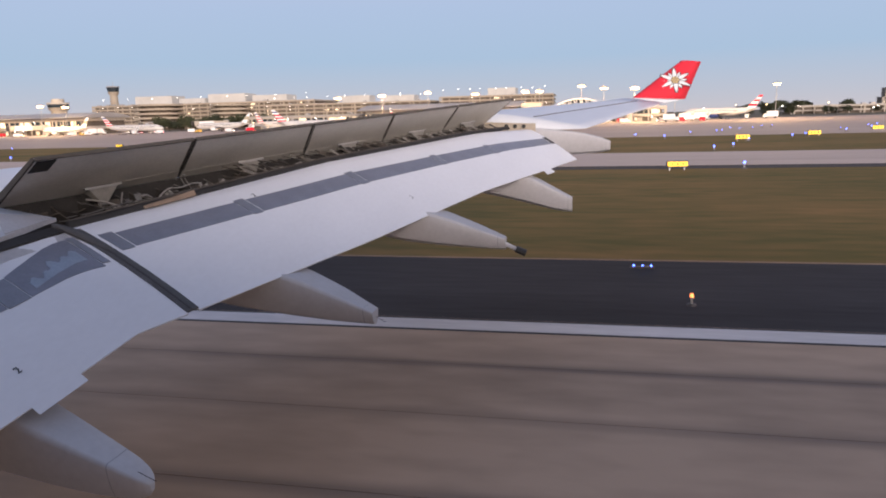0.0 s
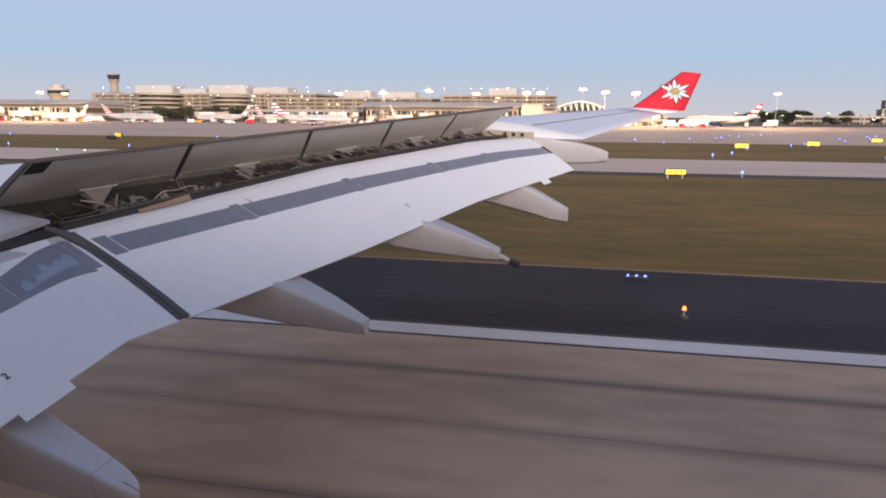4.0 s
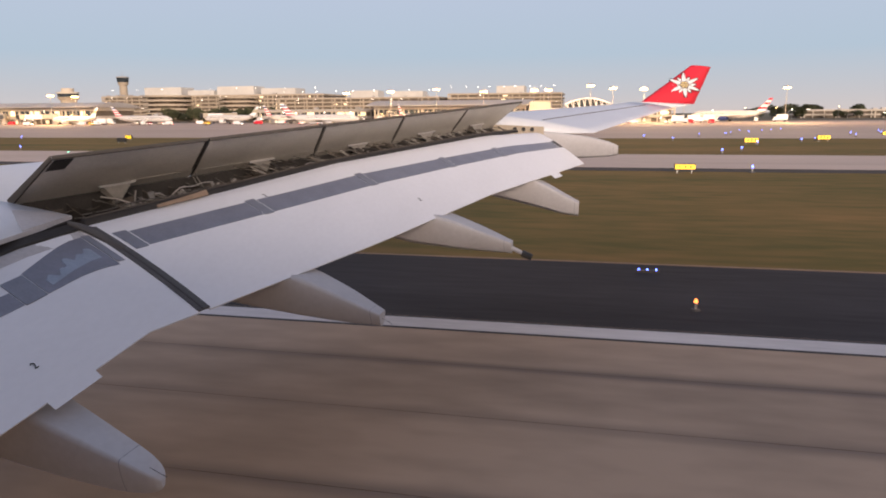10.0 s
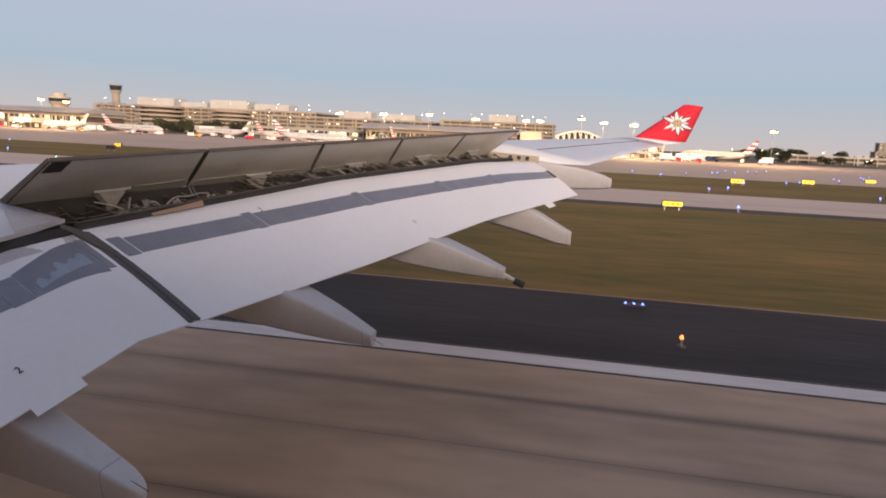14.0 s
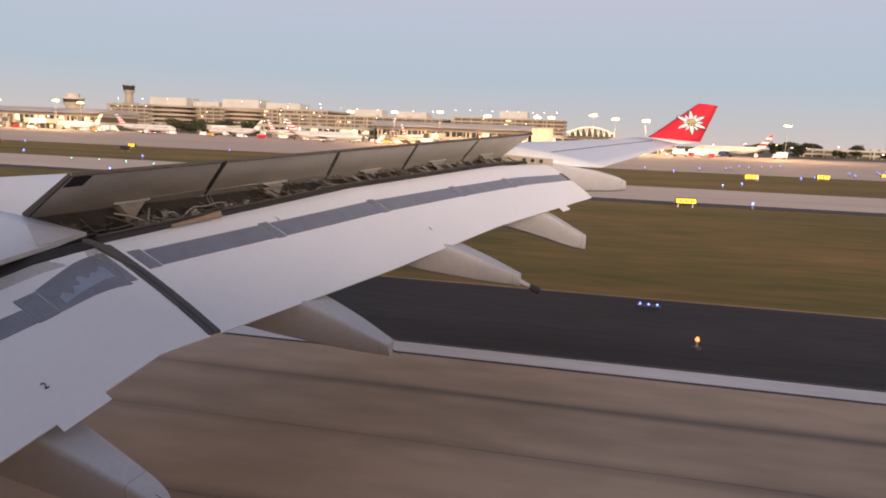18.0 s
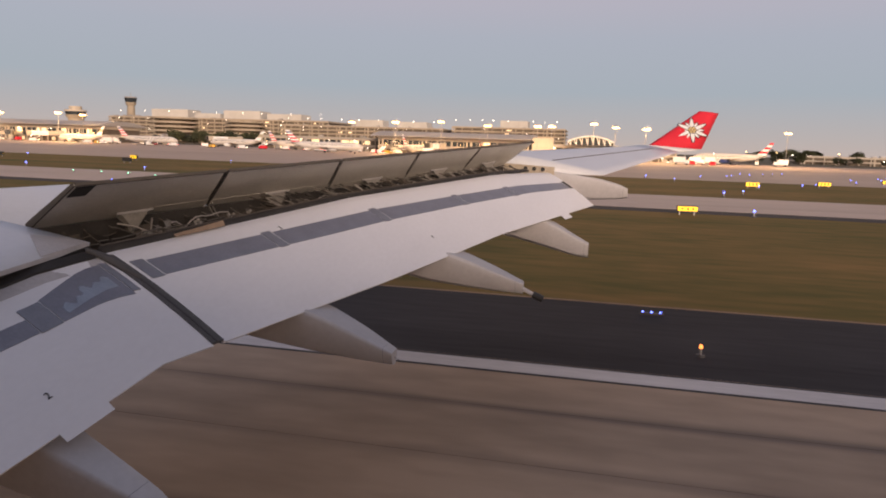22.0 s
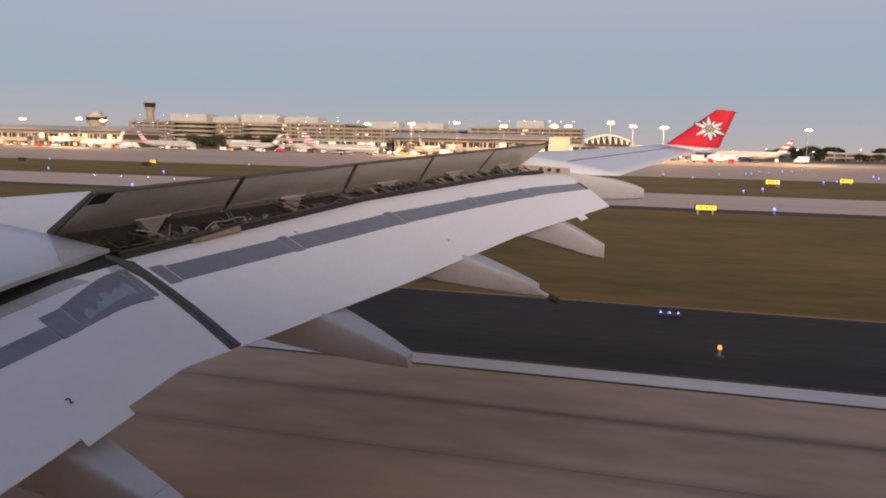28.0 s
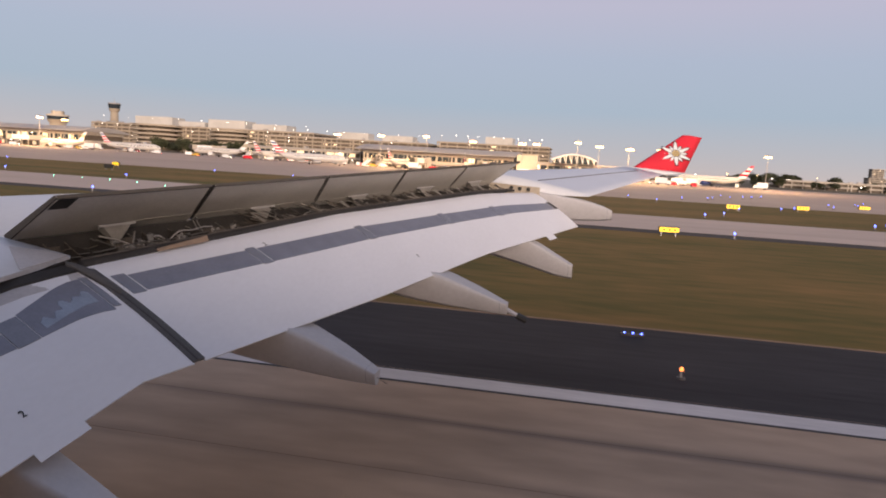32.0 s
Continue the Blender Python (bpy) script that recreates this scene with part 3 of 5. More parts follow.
for i in range(5):
    f0, f1 = cuts[i] + 0.0022, cuts[i + 1] - 0.0022
    a, b = mixp(*HINGE, low_cuts[i] + 0.0022), mixp(*HINGE, low_cuts[i + 1] - 0.0022)
    c, d = mixp(*SPOIL_TE, f1), mixp(*SPOIL_TE, f0)
    e = (c - d).normalized()
    up = (d - a).normalized()
    nrm = up.cross(e).normalized()
    if nrm.x < 0:
        nrm = -nrm
    sp = part("spoiler", loft([[p, q, q - nrm * 0.012, p - nrm * 0.06] for p, q in ((a, d), (b, c))]), SPOIL, wing, "raised spoiler panel with a drab grey-brown underside")
    part("trailing_seal", slab_quad(d - up * 0.012 + nrm * 0.004, d + up * 0.010 + nrm * 0.004, c + up * 0.010 + nrm * 0.004, c - up * 0.012 + nrm * 0.004, 0.012), SPOILEDGE, sp)
    part("trailing_cap", slab_quad(d + up * 0.012 + nrm * 0.010, c + up * 0.012 + nrm * 0.010, c + up * 0.012 - nrm * 0.030, d + up * 0.012 - nrm * 0.030, 0.008), SPOILEDGE, sp, "dark edge cap")
    for p, q in ((a, d), (b, c)):
        o = e * (0.008 if p is a else -0.008)
        if i == 0 and p is a:
            o = e * 0.012
        part("end_seal", slab_quad(p + o - e * 0.008 + nrm * 0.006, p + o + e * 0.008 + nrm * 0.006, q + o + e * 0.008 + nrm * 0.006, q + o - e * 0.008 + nrm * 0.006, 0.03), BAYLIGHT if p is a and i else SPOILEDGE, sp)
    if i:
        o = e * 0.075
        # Added dark plate behind the gap, standing in for the shade there.
        part("gap_blackout", slab_quad(a - o - nrm * 0.03, a + o * 0.3 - nrm * 0.03, d + o * 0.3 - nrm * 0.010, d - o - nrm * 0.010, 0.01), BAY, sp, "added dark plate that blacks out the panel gap")
        for sg_ in (-1, 1):
            g = a - e * 0.03 + e * 0.07 * sg_ + up * (0.02 + 0.04 * sg_)
            part("gap_clip", slab_quad(g + nrm * 0.01, g + e * 0.03 + nrm * 0.01, g + e * 0.03 + up * 0.10 + nrm * 0.03, g + up * 0.10 + nrm * 0.03, 0.02), STEEL, sp, "small bright clip")
    k0, k1 = (0.55 if i == 0 else 0.0), 1.0
    part("lower_doubler", slab_quad(a.lerp(b, k0) + nrm * 0.008, b + nrm * 0.008, b.lerp(c, 0.24) + nrm * 0.007, a.lerp(b, k0) + (d - a) * 0.20 + nrm * 0.007, 0.003), DRAB, sp, "slightly darker drab strip")
    if i == 0:
        part("end_seal", slab_quad(a - e * 0.004 + nrm * 0.012, d - e * 0.004 + nrm * 0.010, d - e * 0.004 - nrm * 0.035, a - e * 0.004 - nrm * 0.09, -0.012), SPOILEDGE, sp, "dark end seal")
        g, g2 = d.lerp(a, 0.04) + nrm * 0.008 + e * 0.05, d.lerp(a, 0.26) + nrm * 0.008 + e * 0.05
        part("dark_patch", slab_quad(g2, g2 + e * 0.24, g + e * 0.24, g, 0.006), BAY, sp, "dark rectangular patch")
    part("upper_skin", slab_quad(a - nrm * 0.066, b - nrm * 0.066, c - nrm * 0.016, d - nrm * 0.016, 0.006), WING, sp, "pale grey upper skin")
    # Hinge fitting in the middle of the panel: a plate and two thin webs that meet at a lug.
    m0 = a.lerp(b, 0.5)
    base = m0 + up * (0.12, 0.17, 0.25, 0.29, 0.27)[i] + nrm * 0.006
    w = e * (0.20, 0.20, 0.23, 0.25, 0.25)[i]
    tipc = base + nrm * 0.14 - Vector((0, 0, 0.075))
    part("fitting_plate", slab_quad(base - w * 1.4 + up * 0.12, base + w * 1.4 + up * 0.12, base + w * 1.4 + up * 0.16 + nrm * 0.01, base - w * 1.4 + up * 0.16 + nrm * 0.01, -0.03), STEEL, sp, "bright metal flange")
    for sg_ in (-1, 1):
        part("fitting_web", slab_quad(base + w * sg_ - up * 0.02, base + w * sg_ + up * 0.14, tipc + e * 0.03 * sg_ + up * 0.05, tipc + e * 0.03 * sg_, 0.015), FITTING, sp, "machined metal web")
    part("fitting_back", slab_quad(base - w * 0.9, base + w * 0.9, tipc + e * 0.03, tipc - e * 0.03, 0.012), FITTING, sp)
    part("fitting_face", slab_quad(base - w * 1.1 + up * 0.13 + nrm * 0.02, base + w * 1.1 + up * 0.13 + nrm * 0.02, tipc + e * 0.05 + up * 0.05, tipc - e * 0.05 + up * 0.05, 0.012), FITTING, sp, "triangular grey metal face")
    part("fitting_lug", tube(tipc - e * 0.06, tipc + e * 0.06, 0.035, 8), STEEL, sp)
    act = tipc - nrm * 0.0
    part("actuator", tube(act, m0 - Vector((0, 0, 0.42)) - nrm * 0.05, 0.025, 8), STEEL, wing, "steel actuator rod")
    part("actuator_body", tube(act.lerp(m0 - Vector((0, 0, 0.42)), 0.45), m0 - Vector((0, 0, 0.42)) - nrm * 0.05, 0.055, 10), BAYLIGHT, wing)

# The bay under the spoilers: rear spar, floor, ribs, pipes and the shroud beam ahead of the flap.
BEAM = [(-6.02, 7.28, 4.34), (-4.46, 11.75, 4.80), (-2.50, 16.6, 5.14), (-1.55, 18.6, 5.20)]
def wire(pts, r, seg=5):
    """A thin bent rod through a row of points."""
    rings_ = []
    for i, p in enumerate(pts):
        t = (pts[min(i + 1, len(pts) - 1)] - pts[max(i - 1, 0)]).normalized()
        u = t.cross(Vector((0.31, 0.17, 0.93))).normalized()
        v = t.cross(u)
        rings_.append([p + u * r * math.cos(2 * math.pi * k / seg) + v * r * math.sin(2 * math.pi * k / seg) for k in range(seg)])
    return loft(rings_)


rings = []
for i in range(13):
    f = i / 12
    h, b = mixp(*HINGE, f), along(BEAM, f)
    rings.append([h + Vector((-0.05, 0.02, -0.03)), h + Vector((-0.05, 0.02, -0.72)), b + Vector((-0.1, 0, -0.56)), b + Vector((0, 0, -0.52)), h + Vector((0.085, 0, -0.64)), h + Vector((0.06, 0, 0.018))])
# The near-black lining carries the recess's shade in its colour.
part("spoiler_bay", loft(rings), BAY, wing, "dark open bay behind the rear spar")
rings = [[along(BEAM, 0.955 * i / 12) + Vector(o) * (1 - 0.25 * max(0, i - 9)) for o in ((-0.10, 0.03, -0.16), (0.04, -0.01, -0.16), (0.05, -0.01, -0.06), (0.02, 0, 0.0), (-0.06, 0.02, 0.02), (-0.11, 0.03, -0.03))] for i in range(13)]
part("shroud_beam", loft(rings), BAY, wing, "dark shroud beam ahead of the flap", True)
part("beam_lip", wire([along(BEAM, 0.955 * i / 12) + Vector((-0.05, 0.02, 0.02)) for i in range(13)], 0.014), BAYMID, wing, "worn brown lip")
rnd = random.Random(4)


def inside(f, k, dz):
    return mixp(*HINGE, f).lerp(along(BEAM, f), k) + Vector((0.05 * (1 - k), 0, dz))


# Primer-brown wall panels, thin curved ribs, bent pipes and small fittings in front of the spar.
for k in range(11):
    f0 = 0.01 + 0.09 * k + 0.02 * rnd.random()
    f1 = f0 + 0.03 + 0.04 * rnd.random()
    z0 = -0.10 - 0.06 * rnd.random()
    part("bay_panel", slab_quad(inside(f0, 0.05, z0), inside(f1, 0.05, z0), inside(f1, 0.10, z0 - 0.28), inside(f0, 0.10, z0 - 0.28), 0.012), BAYMID, wing, "brown primed wall panel")
for i in range(30):
    f = 0.015 + 0.96 * (i + 0.5 * rnd.random()) / 30
    sag = 0.06 + 0.12 * rnd.random()
    lean = (rnd.random() - 0.5) * 0.03
    pts_ = [inside(f + lean * t / 6, 0.08 + 0.86 * t / 6, -0.06 - sag * math.sin(math.pi * t / 6)) for t in range(7)]
    part("bay_rib", wire(pts_, 0.006 + 0.005 * rnd.random()), rnd.choice((BAYLIGHT, BAYMID, BAYMID)), wing)
    if rnd.random() < 0.6:
        a, b = inside(f, 0.08, -0.08), inside(f, 0.5, -0.10)
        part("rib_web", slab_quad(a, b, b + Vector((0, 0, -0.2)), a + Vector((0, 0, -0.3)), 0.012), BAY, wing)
for i in range(20):
    f = 0.30 + 0.68 * (i + 0.5 * rnd.random()) / 20
    foot = inside(f, 0.72 + 0.15 * rnd.random(), -0.05)
    for s_ in (-1, 1):
        part("bay_bracket", wire([foot, inside(f + 0.010 * s_, 0.16, -0.04 - 0.08 * rnd.random())], 0.006 + 0.004 * rnd.random(), 4), rnd.choice((FITTING, BAYMID)), wing)
    if rnd.random() < 0.5:
        a, b = inside(f - 0.006, 0.3, -0.05), inside(f + 0.006, 0.3, -0.05)
        part("bracket_web", slab_quad(a, b, inside(f + 0.003, 0.62, -0.09), inside(f - 0.003, 0.62, -0.09), 0.01), BAYMID, wing)
for c0 in range(5):
    fm = 0.5 * (low_cuts[c0] + low_cuts[c0 + 1])
    half = 0.5 * (low_cuts[c0 + 1] - low_cuts[c0])
    # Forked struts either side of each hinge fitting.
    for s_ in (-1, 1):
        a = inside(fm + s_ * 0.20 * half, 0.10, -0.04)
        part("bay_strut", wire([a, a.lerp(inside(fm, 0.35, -0.16), 0.5) + Vector((0, 0, 0.02)), inside(fm, 0.35, -0.16)], 0.014), STEEL, wing)
        part("bay_strut", wire([inside(fm + s_ * 0.05 * half, 0.35, -0.14), inside(fm + s_ * 0.16 * half, 0.75, -0.06)], 0.010), BAYLIGHT, wing)
        part("bay_strut", wire([inside(fm + s_ * 0.30 * half, 0.2, -0.05), inside(fm + s_ * 0.26 * half, 0.7, -0.14)], 0.008), BAYLIGHT, wing)
    for k in range(3):
        q = inside(fm + (rnd.random() - 0.5) * 0.5 * half, 0.25 + 0.3 * rnd.random(), -0.13 - 0.06 * rnd.random())
        part("bay_valve", tube(q, q + Vector((0.03, 0.07 + 0.06 * rnd.random(), 0.0)), 0.022 + 0.014 * rnd.random(), 8), rnd.choice((STEEL, BAYMID, BAYMID)), wing)
    # A bent hydraulic pipe that dips beside the fitting and runs on to the next gap.
    pts_ = []
    for t in range(13):
        u = t / 12
        dip = 0.10 * math.exp(-((u - 0.22) / 0.10) ** 2)
        pts_.append(inside(fm + half * (0.22 + 0.85 * u), 0.38 - 0.1 * u, -0.06 - dip + 0.012 * math.sin(u * 17)))
    part("hydraulic_pipe", wire(pts_, 0.012 if c0 == 0 else 0.010), STEEL, wing, "long bent pale metal pipe")
    pts_ = [inside(fm + half * (-0.95 + 0.7 * t / 8), 0.2, -0.14 + 0.02 * math.sin(t * 1.7)) for t in range(9)]
    part("hydraulic_pipe", wire(pts_, 0.009), BAYMID, wing, "thin bent metal pipe")
    if c0:
        g = inside(low_cuts[c0] - 0.006, 0.1, -0.02)
        for s_ in (-1, 1):
            part("gap_bracket", slab_quad(g + Vector((0, 0.05 * s_, 0.04)), g + Vector((0, 0.05 * s_ + 0.03, 0.04)), g + Vector((0.16, 0.05 * s_ - 0.02, -0.16)), g + Vector((0.14, 0.05 * s_ - 0.05, -0.14)), 0.012), BAYLIGHT, wing, "pale metal bracket")
# Closely set brackets, clips and cross braces that fill the bay.
for i in range(64):
    f = 0.10 + 0.88 * (i + 0.7 * rnd.random()) / 64
    k0 = 0.30 + 0.45 * rnd.random()
    z0 = -0.02 - 0.10 * rnd.random()
    h_ = 0.10 + 0.14 * rnd.random()
    w_ = 0.0016 + 0.0030 * rnd.random()
    m_ = rnd.choice((FITTING, BAYMID, BAYLIGHT, BAYMID, GREYSEAL))
    br = part("bay_bracket", slab_quad(inside(f - w_, k0, z0), inside(f + w_, k0, z0), inside(f + w_ * 0.5, k0 + 0.06, z0 - h_), inside(f - w_ * 0.5, k0 + 0.06, z0 - h_), 0.012), m_, wing)
    if rnd.random() < 0.7:
        part("brace", wire([inside(f, k0, z0 - 0.02), inside(f + 0.012 * rnd.choice((-1, 1)), k0 + 0.18, z0 - 0.5 * h_)], 0.007, 4), rnd.choice((STEEL, BAYMID, FITTING)), br)
    if rnd.random() < 0.4:
        q = inside(f, k0 + 0.03, z0)
        part("bolt_head", tube(q, q + Vector((0.03, 0.0, 0.02)), 0.022, 8), STEEL, br)
# Upright struts and lattice webs under the outer spoilers.
for i in range(38):
    f = 0.26 + 0.71 * (i + 0.8 * rnd.random()) / 38
    a, b = inside(f, 0.20 + 0.1 * rnd.random(), 0.06 + 0.06 * rnd.random()), inside(f + 0.012 * rnd.choice((-1, 1)) * rnd.random(), 0.72 + 0.12 * rnd.random(), -0.02)
    part("bay_strut", wire([a, a.lerp(b, 0.5) + Vector((0, 0, 0.02 * rnd.random())), b], 0.006 + 0.008 * rnd.random(), 5), rnd.choice((BAYMID, BAY, BAYMID, FITTING, BAYLIGHT)), wing)
    if i % 2:
        w_ = 0.003 + 0.003 * rnd.random()
        part("bay_web", slab_quad(inside(f - w_, 0.45, 0.09), inside(f + w_, 0.45, 0.09), inside(f + w_ * 0.4, 0.68, -0.04), inside(f - w_ * 0.4, 0.68, -0.04), 0.012), rnd.choice((FITTING, BAYMID, BAY)), wing)
for k_, dz in ((0.45, -0.11), (0.58, -0.15), (0.33, -0.20)):
    pts_ = [inside(0.04 + 0.92 * t / 40, k_ + 0.03 * math.sin(t * 0.9), dz + 0.018 * math.sin(t * 1.3 + k_ * 9)) for t in range(41)]
    part("bay_cable", wire(pts_, 0.011, 5), GREYSEAL, wing, "long dark cable loom")
# Small primed shroud panel at the flap's leading edge, and the end plate of the bay.
p = along(OUT_FR, 0.150)
q = along(OUT_FR, 0.080)
part("shroud_panel", slab_quad(q + Vector((-0.04, 0.01, 0.05)), p + Vector((-0.04, 0.01, 0.05)), p + Vector((-0.08, 0.03, 0.12)), q + Vector((-0.08, 0.03, 0.075)), 0.015), TAN, wing, "tan primed shroud panel")
h = Vector(HINGE[1])
b = Vector(BEAM[-1])
end_plate = part("bay_end_plate", slab_quad(h + Vector((0.08, 0.02, 0.10)), b + Vector((0.40, 0.02, 0.07)), b + Vector((0.40, 0.02, -0.25)), h + Vector((0.08, 0.02, -0.35)), 0.03), PRIMER, wing, "tan primed end plate with holes")
for k in range(3):
    c = h.lerp(b, 0.55 + 0.22 * k) + Vector((0.10, 0.0, 0.0))
    part("plate_hole", tube(c + Vector((0, -0.035, 0)), c + Vector((0, 0.02, 0)), 0.055, 12), BLACK, end_plate, "dark round hole")
# Inboard shroud: near-black to paint the shaded gap between the fixed rear edge and the inboard flap.
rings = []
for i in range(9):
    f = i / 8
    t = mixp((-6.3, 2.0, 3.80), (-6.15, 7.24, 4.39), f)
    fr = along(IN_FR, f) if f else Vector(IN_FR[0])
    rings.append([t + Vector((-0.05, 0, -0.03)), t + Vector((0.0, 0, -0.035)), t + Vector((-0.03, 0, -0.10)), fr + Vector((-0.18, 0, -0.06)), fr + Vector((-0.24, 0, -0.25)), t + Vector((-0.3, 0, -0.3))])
part("inboard_shroud", loft(rings), BAY, wing, "shroud behind the fixed rear edge, gap shade painted in")
REAR = [(-6.2, 2.0, 3.80), (-6.08, 5.75, 4.29), (-6.20, 7.0, 4.37), (-6.20, 7.26, 4.395)]
part("rear_edge_strip", loft([[Vector(p) + Vector(o) for o in ((0.012, 0, -0.004), (0.012, 0, -0.055), (-0.02, 0, -0.06), (-0.02, 0, -0.004))] for p in REAR]), LEAD, wing, "dull grey rear edge strip")
c0, c1, c2 = Vector((-6.20, 7.24, 4.408)), Vector((-7.10, 7.25, 4.515)), Vector((-6.15, 6.45, 4.35))
part("corner_fillet", slab_quad(c0, c1, c1.lerp(c2, 0.5) + Vector((0, 0, 0.022)), c2, 0.03), LEAD, wing, "dull grey corner fillet")

# Skin panel joints on the fixed wing.
for y0 in (3.4, 5.2):
    ring = section(y0, -6.1, 3.9 + (y0 - 2.6) * 0.113, 5.0, 0.10)[:9]
    part("skin_joint", loft([[p + Vector(o) for o in ((0, -0.008, -0.02), (0, 0.008, -0.02), (0, 0.008, 0.003), (0, -0.008, 0.003))] for p in ring]), STRIPEDGE, wing)

# Flap track fairings: (span y, [(x, top z, bottom z, width)]).
INNER_FAIRINGS = [
    (5.12, [(-7.2, 3.45, 2.9, 0.5), (-6.0, 3.25, 2.52, 0.60), (-5.1, 3.08, 2.30, 0.58), (-4.55, 2.82, 2.20, 0.46), (-4.1, 2.60, 2.14, 0.36), (-3.84, 2.47, 2.14, 0.29), (-3.73, 2.40, 2.155, 0.23), (-3.67, 2.35, 2.18, 0.16), (-3.64, 2.30, 2.22, 0.07)]),
    (8.55, [(-6.6, 3.9, 3.5, 0.4), (-5.4, 3.8, 3.14, 0.62), (-4.45, 3.66, 2.98, 0.62), (-3.65, 3.50, 2.88, 0.52), (-3.05, 3.23, 2.82, 0.40), (-2.56, 2.98, 2.79, 0.21)]),
    (12.0, [(-4.9, 4.3, 3.9, 0.4), (-3.8, 4.15, 3.47, 0.60), (-3.0, 3.97, 3.30, 0.60), (-2.35, 3.82, 3.235, 0.58), (-1.7, 3.575, 3.19, 0.44), (-1.2, 3.37, 3.165, 0.22)]),
]
OUTER_FAIRINGS = [
    (15.9, [(-3.6, 4.7, 4.1, 0.4), (-2.5, 4.48, 3.80, 0.55), (-1.7, 4.33, 3.64, 0.55), (-0.95, 4.07, 3.46, 0.48), (-0.5, 3.82, 3.34, 0.38), (-0.12, 3.62, 3.30, 0.26)]),
    (18.95, [(-2.6, 5.2, 4.6, 0.4), (-1.5, 5.18, 4.44, 0.6), (-0.8, 5.11, 4.40, 0.6), (0.0, 5.01, 4.43, 0.5), (0.55, 4.87, 4.47, 0.38), (0.80, 4.76, 4.52, 0.28)]),
]


def fairing_ring(x, y, top, bot, w):
    prof = ((-0.40, 1.0), (0.40, 1.0), (0.438, 0.99), (0.471, 0.965), (0.492, 0.93), (0.5, 0.89), (0.47, 0.68), (0.39, 0.36), (0.27, 0.10), (0.10, 0.0), (-0.10, 0.0), (-0.27, 0.10), (-0.39, 0.36), (-0.47, 0.68), (-0.5, 0.89), (-0.492, 0.93), (-0.471, 0.965), (-0.438, 0.99))
    return [Vector((x, y + u * w, bot + (top - bot) * v)) for u, v in prof]


for y, rows_ in INNER_FAIRINGS + OUTER_FAIRINGS:
    rows_ = [(x, t, b, w * (1.25 if 8 < y < 17 else 1.0)) for x, t, b, w in rows_]
    fine = []
    for a, b in zip(rows_, rows_[1:]):
        for k in range(4):
            fine.append([a[j] + (b[j] - a[j]) * k / 4 for j in range(4)])
    fine.append(list(rows_[-1]))
    for _ in range(1):
        fine = [fine[0]] + [[(p[j] + 2 * q[j] + r[j]) / 4 for j in range(4)] for p, q, r in zip(fine, fine[1:], fine[2:])] + [fine[-1]]
    fo = part("flap_track_fairing", loft([fairing_ring(x, y, t, b, w) for x, t, b, w in fine]), FAIR, wing, "pale canoe-shaped flap track fairing", True)
    fo.data.set_sharp_from_angle(angle=radians(32))
    x, t, b, w = min(fine, key=lambda q: abs(q[0] - fine[-1][0] + (0.36 if y < 6 else 0.14)))
    ring = fairing_ring(x, y, t, b, w)
    cen = Vector((x, y, (t + b) / 2))
    part("tail_joint", loft([[cen + (p - cen) * 1.006 + Vector((dx, 0, 0)) for p in ring] for dx in (-0.003, 0.003)]), STRIPEDGE, fo, "thin joint line")
part("drain_pipe", tube((-1.25, 12.0, 3.27), (-0.98, 12.0, 3.15), 0.045, 10, 0.035), FAIR, wing, "pale drain pipe")
part("pipe_tip", tube((-1.02, 12.0, 3.165), (-0.84, 12.0, 3.09), 0.062, 10), BLACK, wing, "black rubber tip")
for y, x, z in ((8.55, -2.58, 2.9), (5.05, -3.72, 2.44)):
    part("static_wick", tube((x, y, z), (x + 0.16, y + 0.02, z - 0.09), 0.0035, 5), BLACK, wing, "thin static wick")
# Fuselage side behind the viewpoint, unseen; its dark colour holds back bounced light.
rings = []
for x, q, zc in ((-30, 2.6, 5.1), (-24, 2.82, 5.1), (-8, 2.82, 5.1), (12, 2.82, 5.1), (20, 2.5, 5.4), (28, 1.6, 6.2), (34, 0.5, 7.0)):
    rings.append([Vector((x, -3.1 + q * math.cos(a), zc + q * math.sin(a))) for a in [2 * math.pi * i / 40 for i in range(40)]])
part("fuselage", loft(rings), BELLY, wing, "unseen fuselage side, darkened to cut bounced light", True)
part("belly_fairing", loft([[Vector((x, -3.1 + w_ * u, z0 + (3.4 - z0) * v)) for u, v in ((-1, 1), (-0.95, 0.45), (-0.7, 0.08), (0, 0), (0.7, 0.08), (0.95, 0.45), (1, 1))] for x, w_, z0 in ((-17, 1.6, 2.6), (-14.5, 2.7, 1.9), (-8, 2.9, 1.75), (-3.5, 2.6, 1.95), (0, 1.5, 2.6))]), BELLY, wing, "unseen wing-to-body fairing, darkened to cut bounced light", True)
part("far_wing", loft([[Vector((x0, y, z)), Vector((x0 + 0.3 * (x1 - x0), y, z + t)), Vector((x1, y, z + 0.1 * t)), Vector((x0 + 0.4 * (x1 - x0), y, z - t))] for y, x0, x1, z, t in ((-4.5, -17, -5.2, 3.0, 0.7), (-13, -10.5, -3.6, 3.9, 0.4), (-31, -1.5, 1.0, 5.6, 0.12))]), WING, wing, "pale grey wing on the far side")
part("gear_leg", tube((-7.5, 1.6, 0.7), (-7.5, 1.4, 3.4), 0.2, 10), STEEL, wing)
for dx in (-1.0, 1.0):
    for dy in (-0.7, 0.7):
        part("wheel", tube((-7.5 + dx, 1.6 + dy - 0.25, 0.7), (-7.5 + dx, 1.6 + dy + 0.25, 0.7), 0.7, 18), TYRE, wing)
